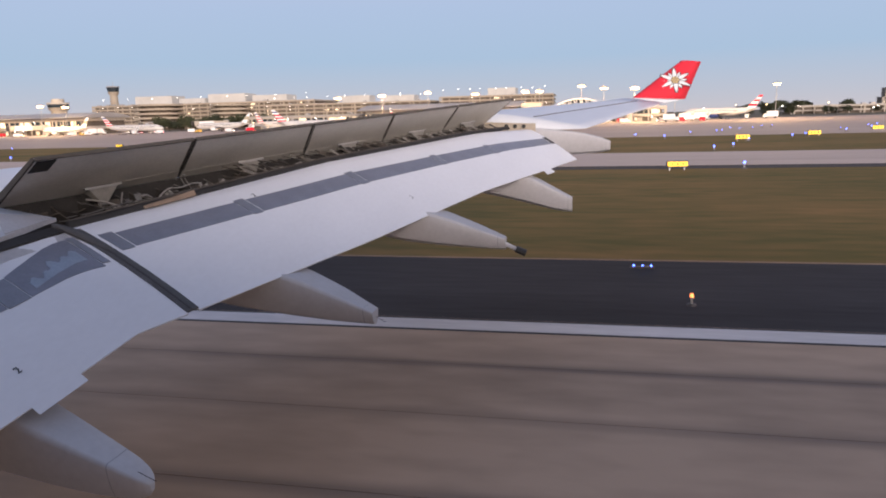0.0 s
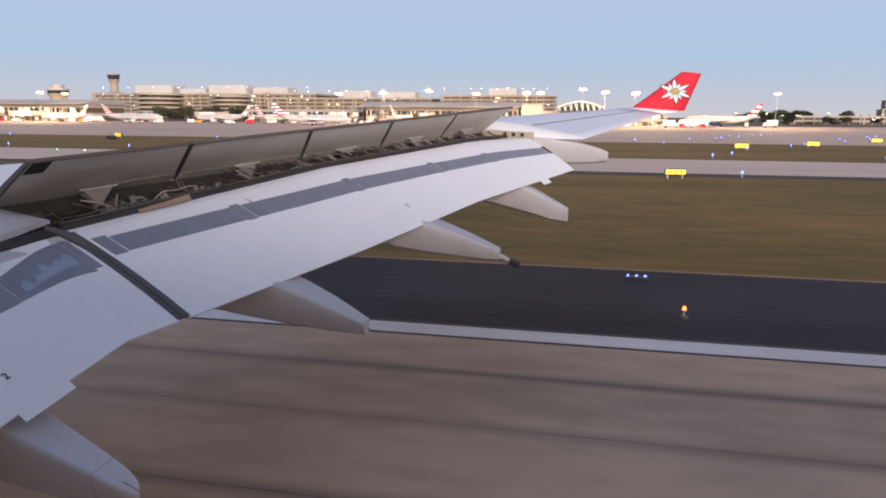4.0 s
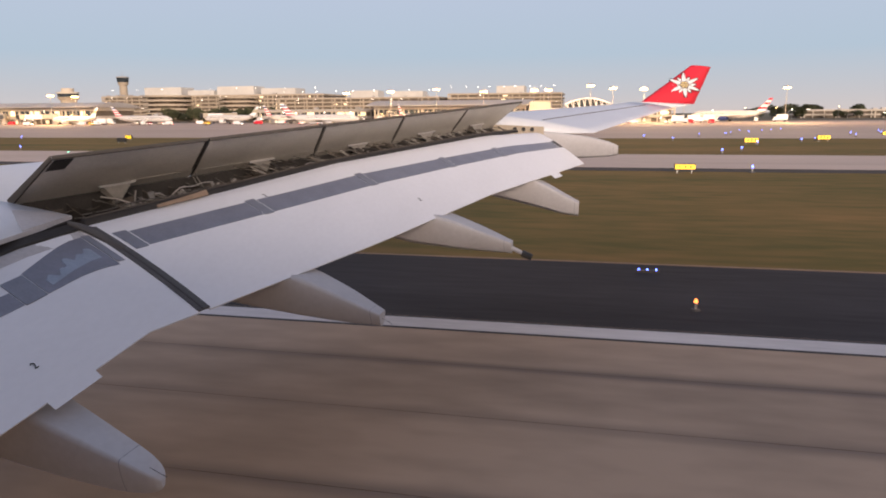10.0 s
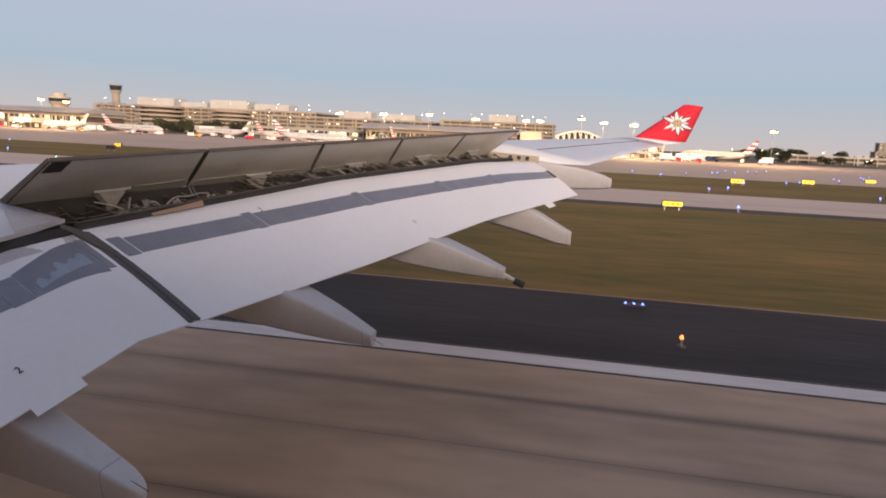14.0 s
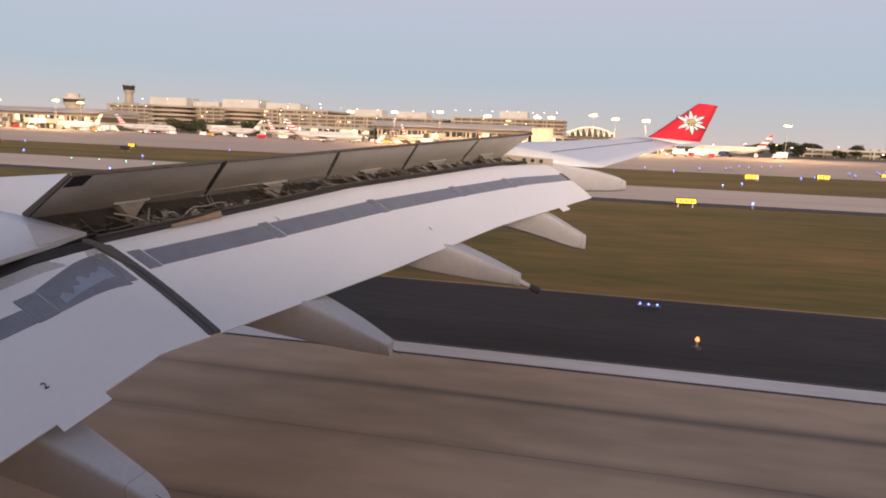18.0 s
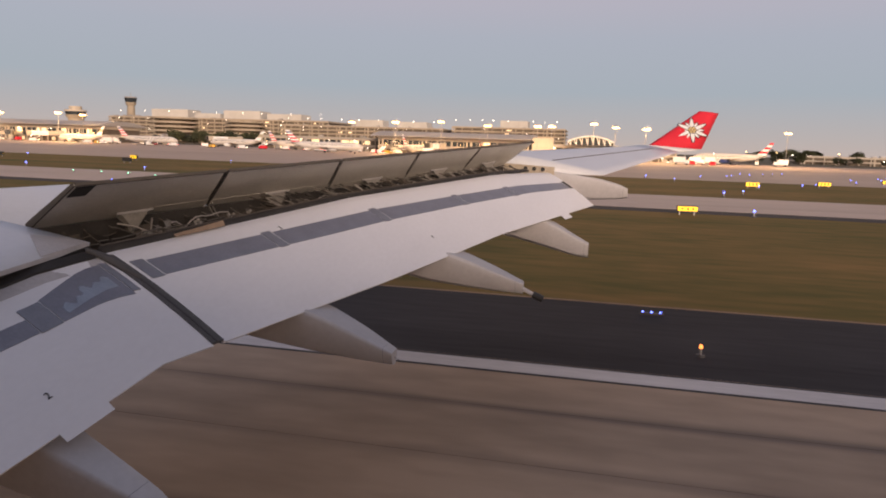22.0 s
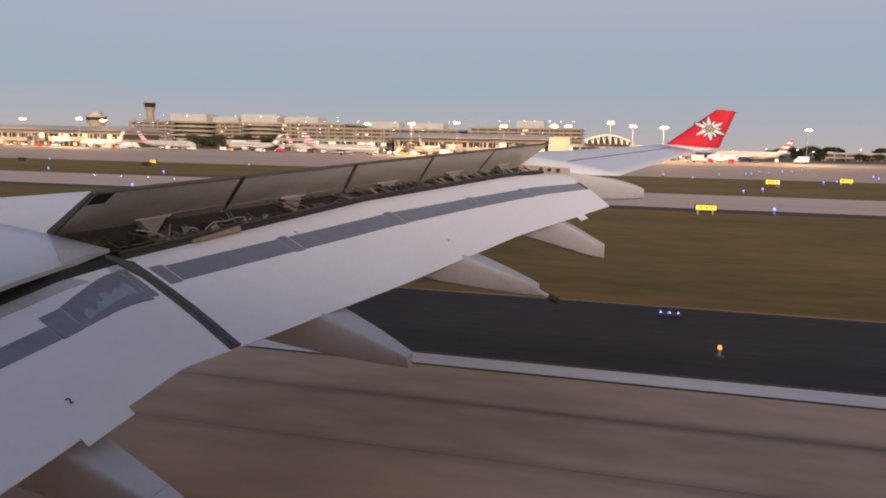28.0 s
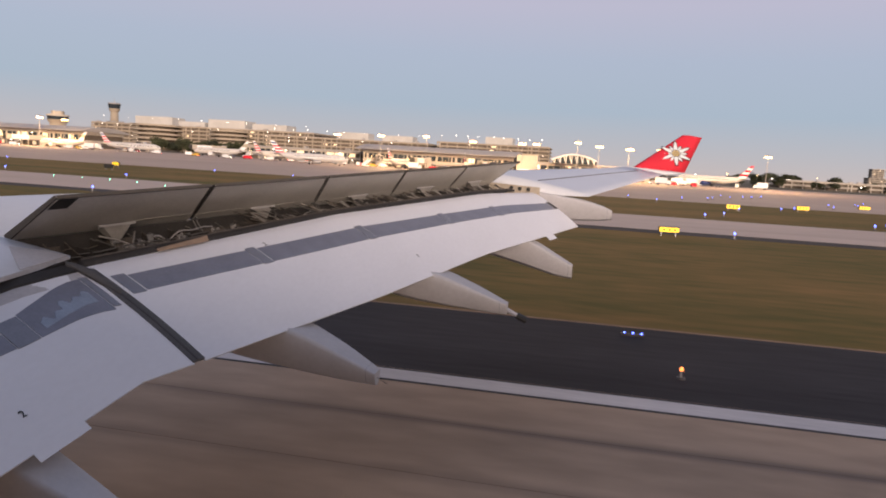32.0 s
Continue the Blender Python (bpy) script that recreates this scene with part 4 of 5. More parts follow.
part("bogie_beam", boxes((-8.6, -6.4, 1.45, 1.75, 0.55, 0.85), (-8.6, -8.4, 0.9, 2.3, 0.6, 0.8), (-6.6, -6.4, 0.9, 2.3, 0.6, 0.8)), STEEL, wing)


# ---- ground ----
def structure(name, bm, mat, label, cat):
    ob = part(name, bm, mat)
    return tagged(ob, label, cat, "", "structure")


structure("ground", boxes((-3500, 3500, -1500, 4200, -0.5, -0.06)), EARTH, "flat dull brown-green airfield ground to the horizon", "ground")
runway = structure("runway", boxes((-600, 600, -40, 18.02, -0.4, -0.02)), JOINT, "brown-grey grooved concrete runway", "runway")
lanes = [-36.0, -28.4, -20.8, -13.2, -5.6, 2.0, 6.0, 9.0, 11.85, 14.5, 18.02]
for y0, y1 in zip(lanes, lanes[1:]):
    part("concrete_slab", soft_box(-600, 600, y0 + 0.007, y1 - 0.007, -0.3, 0.0, 0.004), CONCRETE, runway)
structure("edge_line_border", boxes((-600, 600, 16.88, 17.02, 0.0, 0.004), (-600, 600, 17.86, 17.98, 0.0, 0.004)), LINEEDGE, "black border of the runway edge line", "line")
structure("edge_line", boxes((-600, 600, 17.02, 17.86, 0.0, 0.005)), LINE, "worn white runway edge line", "line")
structure("shoulder", boxes((-600, 600, 18.02, 26.3, -0.4, -0.008)), ASPHALT, "dark asphalt runway shoulder", "shoulder")
structure("grass_strip", boxes((-900, 900, 26.3, 70.0, -0.4, -0.025)), GRASS, "dry mown grass between runway and taxiway", "grass")
structure("soil_edge", boxes((-900, 900, 26.18, 26.42, -0.3, -0.004)), material("dry_soil", (0.30, 0.19, 0.11), 0.95, vary=0.25, scale=1.5, fine=8, stretch=(0.2, 1, 1)), "thin edge of dry orange soil along the grass", "soil")
structure("taxiway_shoulder", boxes((-900, 900, 70.0, 74.0, -0.4, -0.01)), ASPHALT, "dark asphalt taxiway shoulder", "shoulder")
taxiway = structure("taxiway", boxes((-1200, 1200, 74.0, 98.0, -0.4, -0.02)), JOINT, "pale tan concrete taxiway", "taxiway")
for k in range(4):
    part("concrete_slab", soft_box(-1200, 1200, 74.02 + 6.0 * k, 79.98 + 6.0 * k, -0.3, 0.0, 0.008), TAXI, taxiway)
structure("grass_island", boxes((-1200, 1200, 98.0, 160.0, -0.4, -0.01)), GRASS, "dry grass island beside the apron", "grass")
structure("apron", boxes((-1400, 700, 160.0, 480.0, -0.4, -0.015)), APRON, "wide pale concrete apron", "apron")


# ---- airport buildings ----
def block(name, x0, x1, y0, y1, h, storeys, label, mat=STUCCO, lit=0.0, group=""):
    """A long building of stacked storeys, each with a parapet band and a recessed opening of many bays."""
    b = thing(name, label, "building", group)
    # The core's dark colour paints the shade behind the openings.
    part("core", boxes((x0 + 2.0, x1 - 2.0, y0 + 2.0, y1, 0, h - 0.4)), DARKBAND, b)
    sh = h / storeys
    r = random.Random(int(x0 + y0))
    for s in range(storeys):
        z = s * sh
        part("parapet", soft_box(x0, x1, y0, y1 - 0.5, z + sh * 0.62, z + sh, 0.08), mat, b)
        n = max(2, int((x1 - x0) / 9))
        if s == 0:
            for k in range(n + 1):
                x = x0 + 0.4 + (x1 - x0 - 0.8) * k / n
                part("column", boxes((x - 0.4, x + 0.4, y0 + 0.3, y0 + 1.1, 0, h - 0.3)), mat, b)
        for k in range(n):
            x = x0 + (x1 - x0) * (k + 0.1 + 0.3 * r.random()) / n
            if r.random() < lit * 0.3:
                part("lit_opening", boxes((x, x + (x1 - x0) / n * (0.15 + 0.4 * r.random()), y0 + 1.9, y0 + 1.98, z + 0.5, z + sh * 0.5)), WARMWIN, b)
            elif r.random() < lit * 0.8:
                part("ceiling_lamp", boxes((x, x + 0.9, y0 + 0.7, y0 + 1.1, z + sh * 0.52, z + sh * 0.60)), WHITEGLOW, b, "small white ceiling lamp")
            if k % 3 == 0:
                part("pier", boxes((x0 + (x1 - x0) * k / n + 2.2, x0 + (x1 - x0) * k / n + 3.4, y0 + 0.5, y0 + 2.2, z, z + sh * 0.62)), mat, b)
    for k in range(max(2, n // 3)):
        x = x0 + 3 + (x1 - x0 - 8) * r.random()
        part("roof_unit", boxes((x, x + 1.5 + 2.5 * r.random(), y0 + 4, y0 + 8, h + 0.25, h + 0.9 + 0.9 * r.random())), ROOF, b)
    part("roof", boxes((x0 + 0.6, x1 - 0.6, y0 + 0.6, y1 - 1, h, h + 0.25)), ROOF, b)
    return b


def curved_ramp(x, y, r, h, storeys, label):
    b = thing("helical_ramp", label, "parking ramp")
    for s in range(storeys):
        z = h * s / storeys
        ring = lambda rr, zz: [Vector((x + rr * math.cos(2 * math.pi * i / 28), y + rr * math.sin(2 * math.pi * i / 28), zz)) for i in range(28)]
        part("ramp_parapet", loft([ring(r, z + h / storeys * 0.5), ring(r, z + h / storeys * 0.92)]), STUCCO, b)
    # Dark core again, shade between the ramp parapets painted in.
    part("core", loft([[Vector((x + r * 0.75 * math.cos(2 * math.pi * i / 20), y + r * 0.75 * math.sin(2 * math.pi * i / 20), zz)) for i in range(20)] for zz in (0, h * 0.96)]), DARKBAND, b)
    return b


garage = block("parking_garage", -516, -264, 650, 720, 26, 7, "beige concrete parking garage of seven open storeys", lit=0.25)
for x0, x1, z1 in ((-474, -430, 35), (-422, -392, 31.5), (-388, -346, 35), (-338, -300, 32.5)):
    part("penthouse", soft_box(x0, x1, 665, 690, 26.25, z1, 0.3), PALEROOF, garage, "pale rooftop plant room")
curved_ramp(-430, 640, 24, 26, 6, "round beige concrete helical ramp of the garage")
curved_ramp(-352, 645, 20, 24, 6, "round beige concrete ramp tower")
garage2 = block("parking_garage", -300, -140, 620, 690, 21, 6, "long beige concrete parking garage of six storeys", lit=0.3)
for x0, x1, z1 in ((-232, -204, 28), (-190, -160, 27)):
    part("penthouse", soft_box(x0, x1, 640, 660, 21.25, z1, 0.3), PALEROOF, garage2, "pale rooftop plant room")
garage3 = block("parking_garage", -136, -30, 640, 700, 24, 7, "beige concrete parking garage partly behind the terminal", lit=0.3)
part("penthouse", soft_box(-92, -66, 655, 680, 24.25, 31, 0.3), PALEROOF, garage3)
terminal_w = block("terminal_wing", -560, -344, 425, 470, 11.5, 2, "long tan terminal wing with a grey roof", PALE, 0.35)
part("canopy_roof", loft([[Vector((x, 419 + 56 * i / 10, 11.8 + 3.6 * math.sin(math.pi * i / 10))) for i in range(11)] + [Vector((x, 475, 11.6)), Vector((x, 419, 11.6))] for x in (-565, -455, -342)]), ROOF, terminal_w, "low curved grey metal roof")
terminal_m = block("terminal_wing", -236, -150, 455, 500, 9.0, 2, "low tan terminal wing behind parked airliners", PALE, 0.6)
terminal_c = block("terminal_wing", -140, -42, 430, 480, 10.5, 2, "tan terminal wing with a broad grey roof", PALE, 0.6)
part("canopy_roof", loft([[Vector((x, 424 + 60 * i / 10, 10.8 + 3.6 * math.sin(math.pi * i / 10))) for i in range(11)] + [Vector((x, 484, 10.6)), Vector((x, 424, 10.6))] for x in (-144, -90, -40)]), ROOF, terminal_c, "low curved grey metal roof")
terminal_e = block("terminal_wing", -40, 46, 432, 470, 8.5, 2, "low tan terminal wing with an arched truss hall", PALE, 0.5)
part("flat_block", soft_box(-40, -27, 430, 445, 0, 12.5, 0.2), PALE, terminal_e, "plain pale stair block")
arch = [Vector((-18 + 27 * i / 16, 0, 8.7 + 5.6 * math.sin(math.pi * (0.12 + 0.76 * i / 16)))) for i in range(17)]
part("arch_hall", loft([[Vector((p.x, yy, p.z)) for p in arch] + [Vector((9, yy, 8.6)), Vector((-18, yy, 8.6))] for yy in (426, 470)]), ROOF, terminal_e, "grey arched hall")
part("arch_glazing", loft([[Vector((p.x, yy, p.z - 0.5)) for p in arch] + [Vector((8.5, yy, 8.7)), Vector((-17.5, yy, 8.7))] for yy in (425.75, 425.95)]), GLASS, terminal_e, "dark glazed end wall")
for i in range(16):
    a, b = arch[i], arch[i + 1]
    lo = Vector((a.x, 425.6, 8.8)) if i % 2 else Vector((b.x, 425.6, 8.8))
    part("truss_bar", tube((a.x, 425.6, a.z), lo, 0.22, 5), WHITE, terminal_e)
    part("truss_chord", tube((a.x, 425.6, a.z), (b.x, 425.6, b.z), 0.3, 5), WHITE, terminal_e)



def terminal_front(b, x0, x1, y0, h, storeys, seed):
    """Glazing bays, doors, mullions and a fascia on the apron side of a terminal wing."""
    r = random.Random(seed)
    sh = h / storeys
    n = int((x1 - x0 - 4) / 4.2)
    for s in range(storeys):
        z = s * sh
        for k in range(n):
            xa = x0 + 2.2 + 4.2 * k
            if s == 0:
                if k % 2 == 0:
                    part("roller_door", boxes((xa, xa + 3.2, y0 + 1.30, y0 + 1.42, 0, sh * 0.52)), rnd_door[r.randrange(4)], b)
                continue
            part("glazing_bay", boxes((xa, xa + 3.9, y0 + 1.0, y0 + 1.1, z + 0.25, z + sh * 0.60)), WARMWIN if r.random() < 0.22 else GLASS, b)
            part("mullion", boxes((xa + 3.9, xa + 4.2, y0 + 0.7, y0 + 1.2, z, z + sh * 0.62)), PALE, b)
    part("fascia", soft_box(x0 - 0.6, x1 + 0.6, y0 - 0.9, y0 + 0.2, h - 0.75, h - 0.1, 0.08), ROOF, b, "grey metal fascia")
    for k in range(int((x1 - x0) / 12)):
        xa = x0 + 4 + 12 * k + 4 * r.random()
        part("wall_lamp", boxes((xa, xa + 0.5, y0 - 1.0, y0 - 0.9, h * 0.55, h * 0.55 + 0.3)), SODIUM, b, "small amber wall lamp")
        part("canopy", soft_box(xa + 2, xa + 7, y0 - 3.0, y0 + 0.2, 3.3, 3.6, 0.05), ROOF, b)


rnd_door = (DARKBAND, STEEL, PALE, GLASS)
terminal_front(terminal_w, -560, -344, 425, 11.5, 2, 31)
terminal_front(terminal_m, -236, -150, 455, 9.0, 2, 32)
terminal_front(terminal_c, -140, -42, 430, 10.5, 2, 33)
terminal_front(terminal_e, -40, 46, 432, 8.5, 2, 34)

tower = thing("control_tower", "tall tan concrete control tower with a dark glass cab", "control tower")
part("shaft", tube((-638, 850, 0), (-638, 850, 47), 6.5, 16, 5.0), STUCCO, tower)
part("gallery", tube((-638, 850, 47), (-638, 850, 51), 6.0, 12, 7.5), STUCCO, tower)
part("cab", tube((-638, 850, 51), (-638, 850, 57), 7.0, 10, 8.2), GLASS, tower, "dark outward-leaning glass cab")
part("cab_roof", tube((-638, 850, 57), (-638, 850, 58.6), 8.6, 12, 7.8), ROOF, tower)
part("mast", tube((-638, 850, 58), (-638, 850, 64), 0.25, 6), STEEL, tower)
old = thing("ramp_tower", "squat tan tower with a wide flat cap", "control tower")
part("shaft", tube((-435, 508, 0), (-435, 508, 19), 6.2, 20), STUCCO, old)
part("cap", tube((-435, 508, 19), (-435, 508, 21.5), 7.0, 20, 8.6), STUCCO, old)
part("cab", tube((-435, 508, 21.5), (-435, 508, 24.2), 7.6, 16, 8.2), GLASS, old, "dark ring of windows")
part("cap_roof", tube((-435, 508, 24.2), (-435, 508, 25.6), 9.0, 20, 8.4), PALE, old)
part("top_room", tube((-435, 508, 25.6), (-435, 508, 28.6), 5.0, 14), PALE, old)


# ---- parked airliners ----
def airliner(name, length, dia, fin_h, label, tail_mats, belly):
    """Nose towards +x, resting on its wheels at z = 0."""
    a = thing(name, label, "airplane")
    r = dia / 2
    zc = r + dia * 0.42
    rings = []
    for f, s, dz in ((0, 0.05, -0.25), (0.02, 0.4, -0.2), (0.05, 0.68, -0.12), (0.1, 0.92, -0.03), (0.16, 1, 0), (0.7, 1, 0), (0.82, 0.8, 0.18), (0.92, 0.45, 0.42), (1.0, 0.12, 0.6)):
        x = length * (0.5 - f)
        rings.append([Vector((x, r * s * math.cos(2 * math.pi * i / 20), zc + dz * r + r * s * math.sin(2 * math.pi * i / 20))) for i in range(20)])
    body = part("fuselage", loft(rings), JET, a, "", True)
    for k in range(int(length * 0.62 / 1.0)):
        x = length * 0.36 - k * 1.0
        for sgn in (-1, 1):
            part("cabin_window", boxes((x, x + 0.35, sgn * r * 0.985 - 0.06, sgn * r * 0.985 + 0.06, zc + 0.15 * r, zc + 0.15 * r + 0.5)), GLASS, body)
    x = length * 0.47
    part("cockpit_window", boxes((x - 1.0, x - 0.15, -r * 0.55, r * 0.55, zc + r * 0.12, zc + r * 0.35)), GLASS, body)
    n = len(tail_mats)
    for i, m in enumerate(tail_mats):
        f0, f1 = i / n, (i + 1) / n

        def fin(f, t):
            x0, x1 = -length * 0.36 - f * fin_h * 0.95, -length * 0.475 - f * fin_h * 0.55
            z = zc + r * 0.75 + f * fin_h
            return [Vector((x0, 0, z)), Vector(((x0 + x1) / 2, t, z)), Vector((x1, 0, z)), Vector(((x0 + x1) / 2, -t, z))]
        part("tail_fin_band", loft([fin(f0, 0.22 * (1.2 - f0)), fin(f1, 0.22 * (1.2 - f1))]), m, a)
    for sgn in (-1, 1):
        w = lambda yy, x0, x1, z, t: [Vector((x0, sgn * yy, z)), Vector(((x0 + x1) / 2, sgn * yy, z + t)), Vector((x1, sgn * yy, z)), Vector(((x0 + x1) / 2, sgn * yy, z - t))]
        half = length * 0.46
        part("wing", loft([w(r * 0.5, length * 0.12, -length * 0.08, zc - r * 0.6, 0.5), w(half, -length * 0.12, -length * 0.16, zc - r * 0.2, 0.12)]), JET, a)
        part("tailplane", loft([w(r * 0.3, -length * 0.38, -length * 0.47, zc + r * 0.45, 0.2), w(length * 0.17, -length * 0.46, -length * 0.49, zc + r * 0.7, 0.08)]), JET, a)
        ey_, ez = sgn * length * 0.15, zc - r * 1.0
        ring = lambda x, q: [Vector((x, ey_ + q * math.cos(2 * math.pi * i / 14), ez + q * math.sin(2 * math.pi * i / 14))) for i in range(14)]
        e = part("engine", loft([ring(length * 0.13, r * 0.42), ring(length * 0.11, r * 0.54), ring(length * 0.05, r * 0.52), ring(0, r * 0.34)]), belly, a, "", True)
        part("intake", tube((length * 0.131, ey_, ez), (length * 0.133, ey_, ez), r * 0.38, 14), BLACK, e)
        part("wheel", tube((-length * 0.03, sgn * length * 0.08 - 0.3, dia * 0.15), (-length * 0.03, sgn * length * 0.08 + 0.3, dia * 0.15), dia * 0.15, 12), TYRE, a)
        part("gear_leg", tube((-length * 0.03, sgn * length * 0.08, dia * 0.15), (-length * 0.03, sgn * length * 0.08, zc - r * 0.5), 0.18, 6), STEEL, a)
    part("wheel", tube((length * 0.38, -0.25, dia * 0.11), (length * 0.38, 0.25, dia * 0.11), dia * 0.11, 12), TYRE, a)
    part("gear_leg", tube((length * 0.38, 0, dia * 0.11), (length * 0.38, 0, zc - r * 0.7), 0.15, 6), STEEL, a)
    return a


stripes = [RED, WHITE, RED, WHITE, RED, WHITE, NAVY, WHITE]
jet_a = airliner("airliner", 38, 4.0, 6.0, "parked white airliner with a red, white and blue striped tail", stripes, STEEL)
jet_a.matrix_basis = pose(-138, 338, 0, 0, 0, 22)
copy_thing(jet_a, pose(-104, 392, 0, 0, 0, 82))
copy_thing(jet_a, pose(-66, 396, 0, 0, 0, 96))
jet_b = airliner("airliner", 37, 4.0, 6.0, "parked white airliner with a pale tan tail", [WHITE, GREENP, WHITE], WHITE)
jet_b.matrix_basis = pose(-338, 398, 0, 0, 0, 174)
copy_thing(jet_b, pose(-232, 412, 0, 0, 0, 180))
copy_thing(jet_a, pose(-276, 384, 0, 0, 0, 6))
copy_thing(jet_a, pose(-188, 405, 0, 0, 0, 70))
copy_thing(jet_b, pose(-480, 398, 0, 0, 0, 150))
jet_c = airliner("airliner", 42, 4.6, 7.6, "parked white airliner with a red and white striped tail", [WHITE, RED, WHITE, RED, WHITE, RED], NAVY)
jet_c.matrix_basis = pose(78, 446, 0, 0, 0, 174)


# ---- apron furniture and vehicles ----
def jet_bridge():
    b = thing("jet_bridge", "pale jet bridge on a wheeled column beside the terminal", "jet bridge", "jet bridges along the terminal")
    part("rotunda", tube((0, 0, 0), (0, 0, 7.2), 1.9, 14), PALE, b)
    part("rotunda_roof", tube((0, 0, 7.2), (0, 0, 7.6), 2.2, 14, 1.6), ROOF, b)
    part("tunnel", soft_box(1.2, 13, -1.3, 1.3, 4.1, 7.0, 0.12), PALE, b)
    part("outer_tunnel", soft_box(10, 22, -1.5, 1.5, 3.8, 6.9, 0.12), WHITE, b)
    part("cab", soft_box(21.5, 25, -2.0, 2.0, 3.7, 7.1, 0.25), PALE, b)
    part("bellows", soft_box(24.9, 25.8, -1.7, 1.7, 3.9, 6.9, 0.2), BLACK, b, "black folding bellows")
    for s in (-1, 1):
        part("leg", boxes((17.5, 18.1, s * 1.7 - 0.25, s * 1.7 + 0.25, 0.9, 4.2)), STEEL, b)
        part("wheel", tube((17.8, s * 1.7 - 0.3, 0.55), (17.8, s * 1.7 + 0.3, 0.55), 0.55, 10), TYRE, b)
    part("axle", boxes((17.4, 18.2, -1.7, 1.7, 0.6, 1.0)), STEEL, b)
    for k in range(5):
        part("window", boxes((2.6 + 1.9 * k, 3.6 + 1.9 * k, -1.33, -1.29, 5.2, 6.2)), GLASS, b)
    return b


jb = jet_bridge()
spots = [(-520, 420, -60), (-470, 420, -70), (-415, 420, -50), (-372, 420, -110), (-310, 450, -70), (-250, 450, -120), (-200, 450, -60), (-128, 424, -70), (-95, 424, -100), (-62, 424, -65), (-8, 424, -80), (24, 424, -110)]
jb.matrix_basis = pose(spots[0][0], spots[0][1], 0, 0, 0, spots[0][2])
for x, y, a in spots[1:]:
    copy_thing(jb, pose(x, y, 0, 0, 0, a))


def van(mat, label, long=5.2, high=2.2):
    v = thing("service_van", label, "van", "service vehicles on the apron")
    part("body", soft_box(-long / 2, long / 2 - 1.2, -1.0, 1.0, 0.45, high, 0.12), mat, v)
    part("cab", soft_box(long / 2 - 1.3, long / 2, -0.98, 0.98, 0.45, high * 0.66, 0.15), mat, v)
    part("windscreen", soft_box(long / 2 - 1.28, long / 2 - 0.75, -0.9, 0.9, high * 0.6, high * 0.92, 0.08), GLASS, v)
    for sx in (-1, 1):
        for sy in (-1, 1):
            part("wheel", tube((sx * long * 0.32, sy * 0.85 - 0.12, 0.36), (sx * long * 0.32, sy * 0.85 + 0.12, 0.36), 0.36, 10), TYRE, v)
    for sy in (-1, 1):
        part("tail_light", boxes((-long / 2 - 0.02, -long / 2 + 0.02, sy * 0.8 - 0.1, sy * 0.8 + 0.1, 0.8, 1.1)), REDGLOW, v)
        part("headlight", boxes((long / 2 - 0.02, long / 2 + 0.03, sy * 0.7 - 0.14, sy * 0.7 + 0.14, 0.7, 0.95)), WHITEGLOW, v)
    return v


def loader():
    v = thing("catering_truck", "white box truck with a raised body on the apron", "truck", "service vehicles on the apron")
    part("box", soft_box(-4.0, 1.8, -1.25, 1.25, 1.2, 4.0, 0.1), WHITE, v)
    part("cab", soft_box(1.9, 3.9, -1.15, 1.15, 0.6, 2.6, 0.2), WHITE, v)
    part("windscreen", soft_box(3.5, 3.93, -1.0, 1.0, 1.6, 2.4, 0.06), GLASS, v)
    part("chassis", boxes((-4.0, 3.6, -0.5, 0.5, 0.55, 1.2)), STEEL, v)
    for x in (-2.6, 2.7):
        for s in (-1, 1):
            part("wheel", tube((x, s * 1.0 - 0.16, 0.5), (x, s * 1.0 + 0.16, 0.5), 0.5, 10), TYRE, v)
    return v


def cart():
    v = thing("baggage_cart", "small dark baggage cart with a cover", "cart", "service vehicles on the apron")
    part("bed", soft_box(-1.4, 1.4, -0.75, 0.75, 0.45, 0.62, 0.04), STEEL, v)
    part("cover", soft_box(-1.3, 1.3, -0.72, 0.72, 1.5, 1.62, 0.04), NAVY, v)
    for x in (-1.25, 1.25):
        for s in (-1, 1):
            part("post", tube((x, s * 0.68, 0.6), (x, s * 0.68, 1.52), 0.04, 5), STEEL, v)
            part("wheel", tube((x * 0.7, s * 0.65 - 0.07, 0.24), (x * 0.7, s * 0.65 + 0.07, 0.24), 0.24, 8), TYRE, v)
    return v


def stairs():
    v = thing("boarding_stairs", "white mobile boarding stairs on the apron", "stairs", "service vehicles on the apron")
    part("chassis", soft_box(-3.0, 2.6, -1.0, 1.0, 0.5, 1.0, 0.08), WHITE, v)
    part("cab", soft_box(-3.4, -1.8, -1.0, 1.0, 0.9, 2.3, 0.15), WHITE, v)
    for k in range(12):
        part("step", boxes((-1.8 + 0.36 * k, -1.44 + 0.36 * k, -0.8, 0.8, 0.95 + 0.24 * k, 1.05 + 0.24 * k)), STEEL, v)
    for s_ in (-1, 1):
        part("side_rail", slab_quad((-1.9, s_ * 0.85, 1.0), (2.6, s_ * 0.85, 3.8), (2.6, s_ * 0.85, 4.9), (-1.9, s_ * 0.85, 2.0), 0.06), WHITE, v)
    for x in (-2.4, 1.8):
        for s_ in (-1, 1):
            part("wheel", tube((x, s_ * 0.85 - 0.12, 0.4), (x, s_ * 0.85 + 0.12, 0.4), 0.4, 10), TYRE, v)
    return v


makers = [van(WHITE, "white service van on the apron"), van(RED, "red service van on the apron"), loader(), cart(), van(YELLOW, "yellow service van on the apron", 4.4, 1.9)]
st = stairs()
st.matrix_basis = pose(70, 436, 0, 0, 0, 60)
